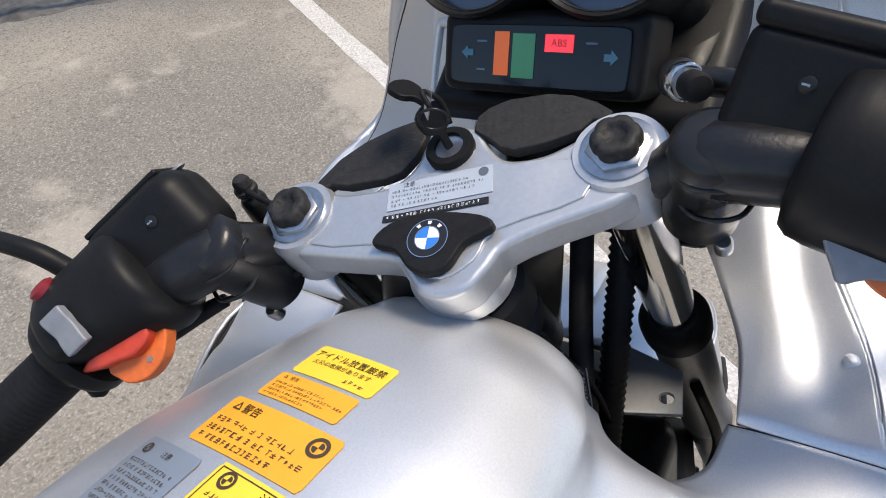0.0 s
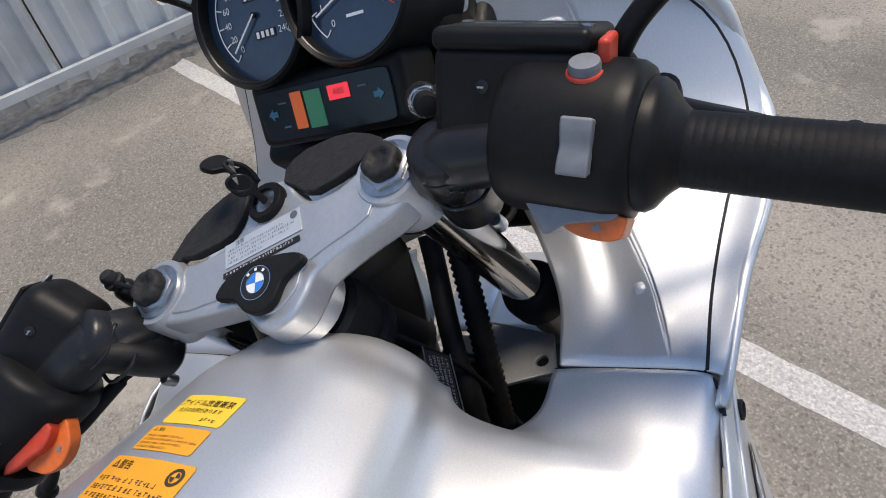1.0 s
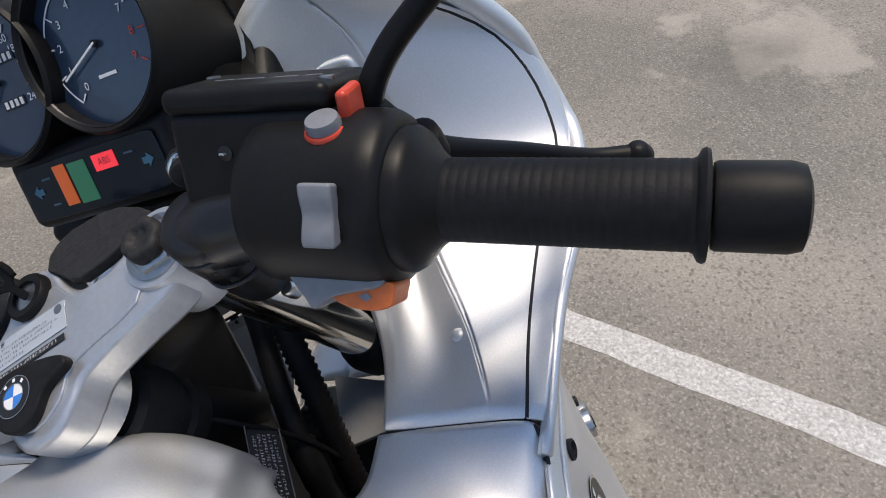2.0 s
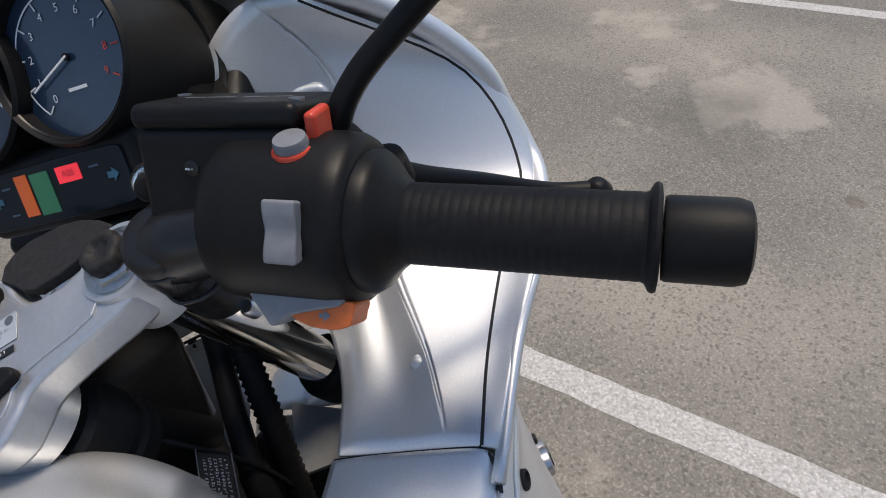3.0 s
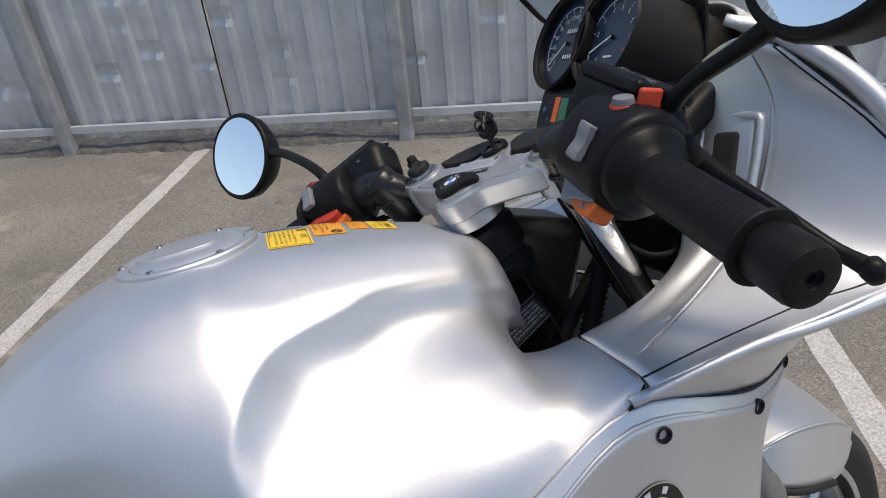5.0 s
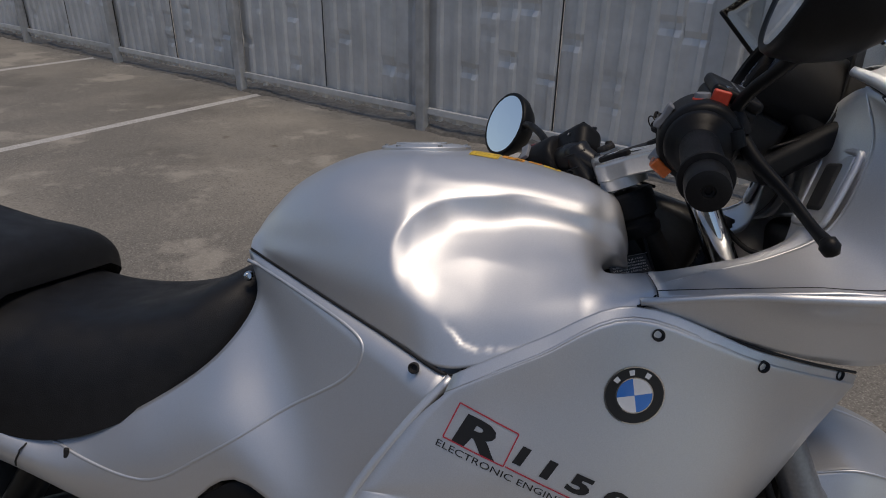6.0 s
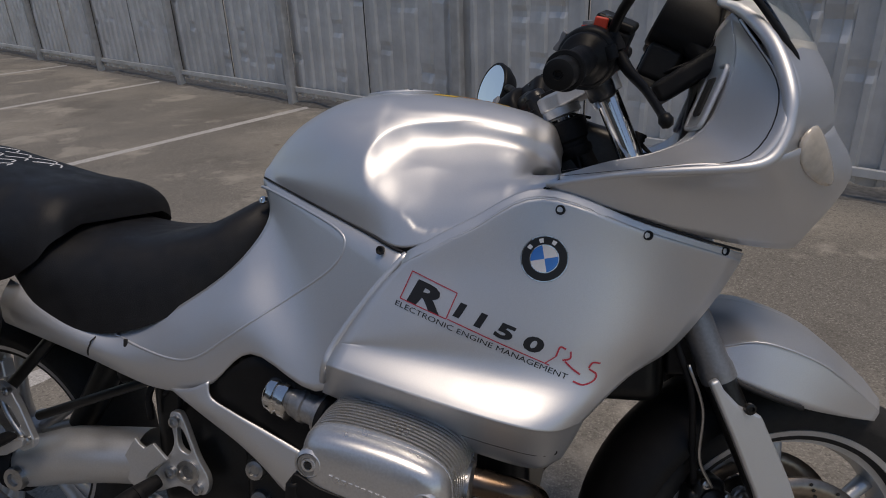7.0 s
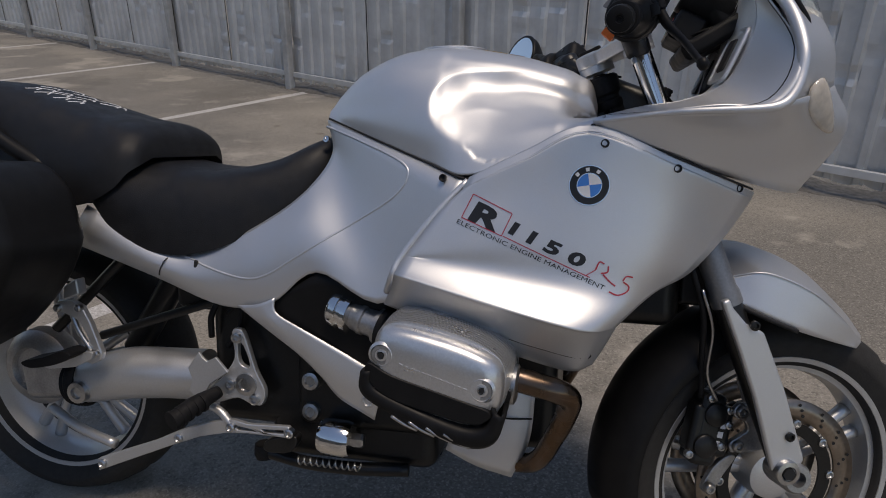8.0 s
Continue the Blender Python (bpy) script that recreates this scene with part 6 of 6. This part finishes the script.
    lathe("pulley", [(.016, 0), (.016, .004), (.012, .006), (.012, .01), (.016, .012), (.016, .016), (.005, .018), (.005, .022), (.002, .022)], frame_of((-.004, -.012 * s, -.048), (.15, -1 * s, .1)), CHROME, tb, 24)
    for k in range(5):
        lathe("bolt", [(.0042, 0), (.0042, .008), (.002, .0085)], frame_of((.016 * math.cos(k * 1.25), -.022 * s, -.048 + .02 * math.sin(k * 1.25)), (0, -1 * s, 0)), STEEL, tb, 8)
    lathe("rubber_sleeve", [(.026, .016), (.031, .018), (.031, .026), (.029, .028), (.03, .05), (.032, .052), (.032, .07)], Matrix(), RUBBER, tb, 28)
    tube("cable", [(.02, -.03 * s, -.05), (.05, -.036 * s, -.05), (.07, -.02 * s, -.03), (.08, 0, .02)], .003, RUBBER, tb)
HEAT = material("heat_tinted_steel", (0.13, 0.085, 0.055), 0.25, 1.0, stain=.8, stain_size=18, tint=(.16, .13, .12), rough_var=.12)
tube("exhaust_header", [(.29, -.27, .503), (.34, -.265, .49), (.375, -.255, .478), (.395, -.235, .458), (.388, -.215, .42), (.37, -.2, .375), (.345, -.18, .325), (.31, -.15, .30), (.22, -.12, .29)], [.0195, .0195, .0195, .019, .018, .017, .017, .017, .017], HEAT, bike, 8, 20, "heat tinted exhaust header")
tube("exhaust_header", [(.295, .27, .49), (.34, .27, .482), (.385, .262, .472), (.41, .24, .45), (.40, .215, .40), (.37, .19, .345), (.34, .15, .31), (.24, .12, .29)], .0205, HEAT, bike, 6, 14)
lathe("header_flange", [(.03, 0), (.032, .006), (.032, .014), (.025, .018)], frame_of((.30, -.27, .49), (1, 0, -.1)), STEEL, bike, 24)
for s in (1, -1):
    flip = (lambda p: p) if s == 1 else both
    sheet("belly_pan", flip([[(.265, -.165, .46), (.295, -.172, .455), (.335, -.16, .44)], [(.2, -.168, .37), (.28, -.178, .36), (.327, -.165, .35)], [(.18, -.167, .318), (.235, -.173, .297), (.297, -.162, .277)]]), SILVER, bike, .004, 5, 5, "silver belly pan")
    gap("panel_joint", flip([[(.235, -.176, .402), (.285, -.183, .394), (.331, -.166, .39)]])[0], .0016)

# ---- foot rest, swing arm, rear drive ----
# plate coordinates: x ahead, y down the plate's own side
PL = pose(-.205, -.15, .43, 90, 0, 0)
foot = group_part("footrest", Matrix(), "silver footrest bracket with rubber peg and pedal")
slab("plate", smooth_loop([(-.035, .07), (-.02, .078), (-.008, .066), (.012, .0), (.03, -.04), (.022, -.07), (-.005, -.068), (-.03, -.06), (-.08, -.075), (-.1, -.06), (-.06, -.02), (-.032, .02)], 4), -.006, .008, PL, SILVER_MATT, foot, .003, holes=[smooth_loop([(-.022, .048), (-.012, .045), (.0, .01), (-.008, .003), (-.022, .015)], 3)])
lathe("big_bolt", [(.022, .004), (.022, .012), (.014, .013), (.012, .008)], PL @ Matrix.Translation((-.008, -.03, 0)), STEEL, foot, 28)
for x, y in ((-.022, .062), (.01, -.058), (-.04, -.032)):
    lathe("bolt", [(.01, .006), (.01, .016), (.006, .017), (.005, .012)], PL @ Matrix.Translation((x, y, 0)), STEEL, foot, 18)
tube("peg", [(-.265, -.17, .385), (-.285, -.22, .375), (-.30, -.265, .362)], [.012, .017, .017], RUBBER, foot, 6, 14, "ribbed rubber foot peg")
for k in range(5):
    q = lerp((-.277, -.205, .377), (-.30, -.262, .363), k / 4)
    lathe("peg_rib", [(.0185, 0), (.0185, .006)], frame_of(q, (-.35, -.9, -.2)), RUBBER, foot, 14)
SIDEWAYS = pose(0, 0, 0, 90)
slab("heel_guard", [(-.329, .427), (-.304, .461), (-.296, .45), (-.287, .443), (-.268, .453), (-.243, .425), (-.262, .412), (-.282, .398), (-.308, .361), (-.329, .381), (-.32, .405)], .164, .171, SIDEWAYS, SILVER_MATT, foot, .002)
slab("pedal", [(-.535, .224), (-.5, .238), (-.4, .277), (-.345, .304), (-.28, .328), (-.231, .339), (-.196, .333), (-.115, .337), (-.104, .325), (-.112, .313), (-.14, .314), (-.2, .314), (-.24, .311), (-.3, .297), (-.353, .276), (-.43, .243), (-.5, .213), (-.535, .198)], .176, .187, SIDEWAYS, SILVER_MATT, foot, .003, "silver slotted brake linkage",
     holes=[[(-.225, .328), (-.19, .323), (-.18, .319), (-.22, .319)], [(-.17, .326), (-.125, .328), (-.125, .321), (-.165, .32)]])
for x, z in ((-.112, .325), (-.232, .324), (-.345, .29), (-.522, .216)):
    lathe("pedal_bolt", [(.009, .18), (.009, .192), (.006, .194), (.004, .191)], SIDEWAYS @ Matrix.Translation((x, z, 0)), STEEL, foot, 16)
tube("pedal_arm", [(-.3, -.17, .36), (-.26, -.178, .35), (-.235, -.182, .328)], .008, SILVER_MATT, foot, 6, 10)
slab("foot_pedal", smooth_loop([(-.15, .309), (-.105, .318), (-.1, .305), (-.115, .285), (-.16, .28), (-.168, .295)], 3), .16, .185, SIDEWAYS, DARKMETAL, foot, .003)
sub = group_part("pillion_footrest", Matrix(), "silver folding pillion footrest bracket")
slab("lug", [(-.581, .577), (-.549, .594), (-.546, .562), (-.583, .548)], .165, .19, SIDEWAYS, SILVER_MATT, sub, .004)
slab("bracket", [(-.618, .527), (-.6, .546), (-.571, .55), (-.546, .536), (-.53, .505), (-.508, .445), (-.513, .43), (-.535, .42), (-.56, .43), (-.578, .45), (-.552, .455), (-.535, .47), (-.556, .508), (-.585, .52)], .17, .184, SIDEWAYS, SILVER_MATT, sub, .003)
slab("lower_arm", [(-.66, .418), (-.62, .409), (-.56, .418), (-.52, .437), (-.515, .452), (-.54, .45), (-.6, .43), (-.655, .432)], .185, .2, SIDEWAYS, SILVER_MATT, sub, .003)
slab("peg_pad", smooth_loop([(-.65, .433), (-.6, .446), (-.553, .462), (-.535, .452), (-.57, .434), (-.63, .422)], 3), .19, .235, SIDEWAYS, RUBBER, sub, .004)
tube("spring_rod", [(-.578, -.178, .53), (-.56, -.182, .49), (-.53, -.185, .45)], .005, STEEL, sub, 5, 10)
for x, z in ((-.6, .532), (-.552, .535), (-.52, .445)):
    lathe("bolt", [(.008, .18), (.008, .19), (.005, .192), (.004, .189)], SIDEWAYS @ Matrix.Translation((x, z, 0)), STEEL, sub, 14)
bar("subframe_tube", (-.20, -.12, .58), (-.56, -.12, .46), .009, DARKMETAL, bike)
bar("subframe_tube", (-.45, -.13, .66), (-.66, -.13, .47), .011, DARKMETAL, bike)
bar("subframe_tube", (-.30, -.1, .62), (-.52, -.1, .72), .011, DARKMETAL, bike)
soft_box("battery_box", (.24, .2, .16), pose(-.28, 0, .6), DARKMETAL, bike, .02)
rows = []
for f, (x, y, z, ry, rz) in enumerate(((-.34, -.09, .385, .05, .052), (-.42, -.1, .385, .05, .052), (-.5, -.105, .38, .048, .055), (-.57, -.105, .365, .046, .052), (-.625, -.1, .352, .044, .05))):
    rows.append([(x, y + ry * math.cos(a), z + rz * math.sin(a)) for a in (2 * math.pi * k / 16 for k in range(17))])
sheet("swing_arm", rows, SILVER_MATT, bike, 0, 2, 5, "cast silver swing arm housing the drive shaft")
lathe("rubber_gaiter", [(.05, 0), (.055, .006), (.048, .012), (.054, .02), (.047, .028), (.05, .034)], frame_of((-.615, -.1, .352), (-1, 0, -.15)), RUBBER, bike, 28)
lathe("pivot_bolt", [(.022, -.012), (.024, 0), (.022, .008), (.013, .009), (.011, .003)], frame_of((-.6, -.15, .345), (0, -1, 0)), STEEL, bike, 24)
lathe("final_drive", [(.03, -.03), (.075, -.02), (.086, .0), (.084, .03), (.07, .045), (.05, .05), (.045, .04), (.02, .04)], frame_of((-.755, -.06, .365), (0, -1, 0)), CAST, bike, 48, label="cast alloy final drive housing")
soft_box("drive_neck", (.14, .07, .09), pose(-.70, -.09, .352, 0, -6), CAST, bike, .02)
tube("torque_arm", [(-.70, -.12, .29), (-.62, -.13, .255), (-.53, -.14, .235)], .010, SILVER_MATT, bike)
bar("shock", (-.40, -.02, .64), (-.56, -.02, .40), .028, DARKMETAL, bike, 20)

# ---- stands ----
stand = group_part("centre_stand", Matrix(), "black folded stand with a spring")
tube("leg", [(-.19, -.14, .26), (-.1, -.145, .248), (.0, -.14, .245), (.1, -.13, .25)], .013, DARKMETAL, stand)
lathe("foot", [(.016, 0), (.02, .01), (.018, .03)], frame_of((-.19, -.14, .245), (0, 0, 1)), RUBBER, stand, 18)
pts = [(-.11 + .0022 * k, -.165 + .007 * math.cos(k * 1.1), .262 + .007 * math.sin(k * 1.1)) for k in range(60)]
tube("spring", pts, .0018, STEEL, stand, 2, 6)
bar("side_stand", (.05, .16, .26), (.02, .36, .03), .013, DARKMETAL, bike)
soft_box("side_stand_foot", (.07, .05, .012), STAND.inverted() @ Matrix.Translation((STAND @ Vector((.02, .36, .03))).to_2d().to_3d() + Vector((0, 0, .008))), DARKMETAL, bike, .003)
lathe("start_motor", [(.03, 0), (.034, .01), (.034, .05), (.03, .06)], frame_of((-.06, -.16, .315), (1, 0, -.05)), CHROME, bike, 24)
lathe("sensor", [(.012, 0), (.014, .004), (.014, .02), (.009, .024)], frame_of((.0, -.16, .312), (1, 0, 0)), STEEL, bike, 6)
for pts, r in (([(-.17, -.13, .6), (-.22, -.14, .55), (-.24, -.13, .5), (-.27, -.12, .46)], .005), ([(-.12, -.14, .58), (-.2, -.15, .57), (-.26, -.14, .53)], .004), ([(-.26, -.13, .58), (-.29, -.14, .53), (-.3, -.13, .48)], .006)):
    tube("hose", pts, r, RUBBER, bike)
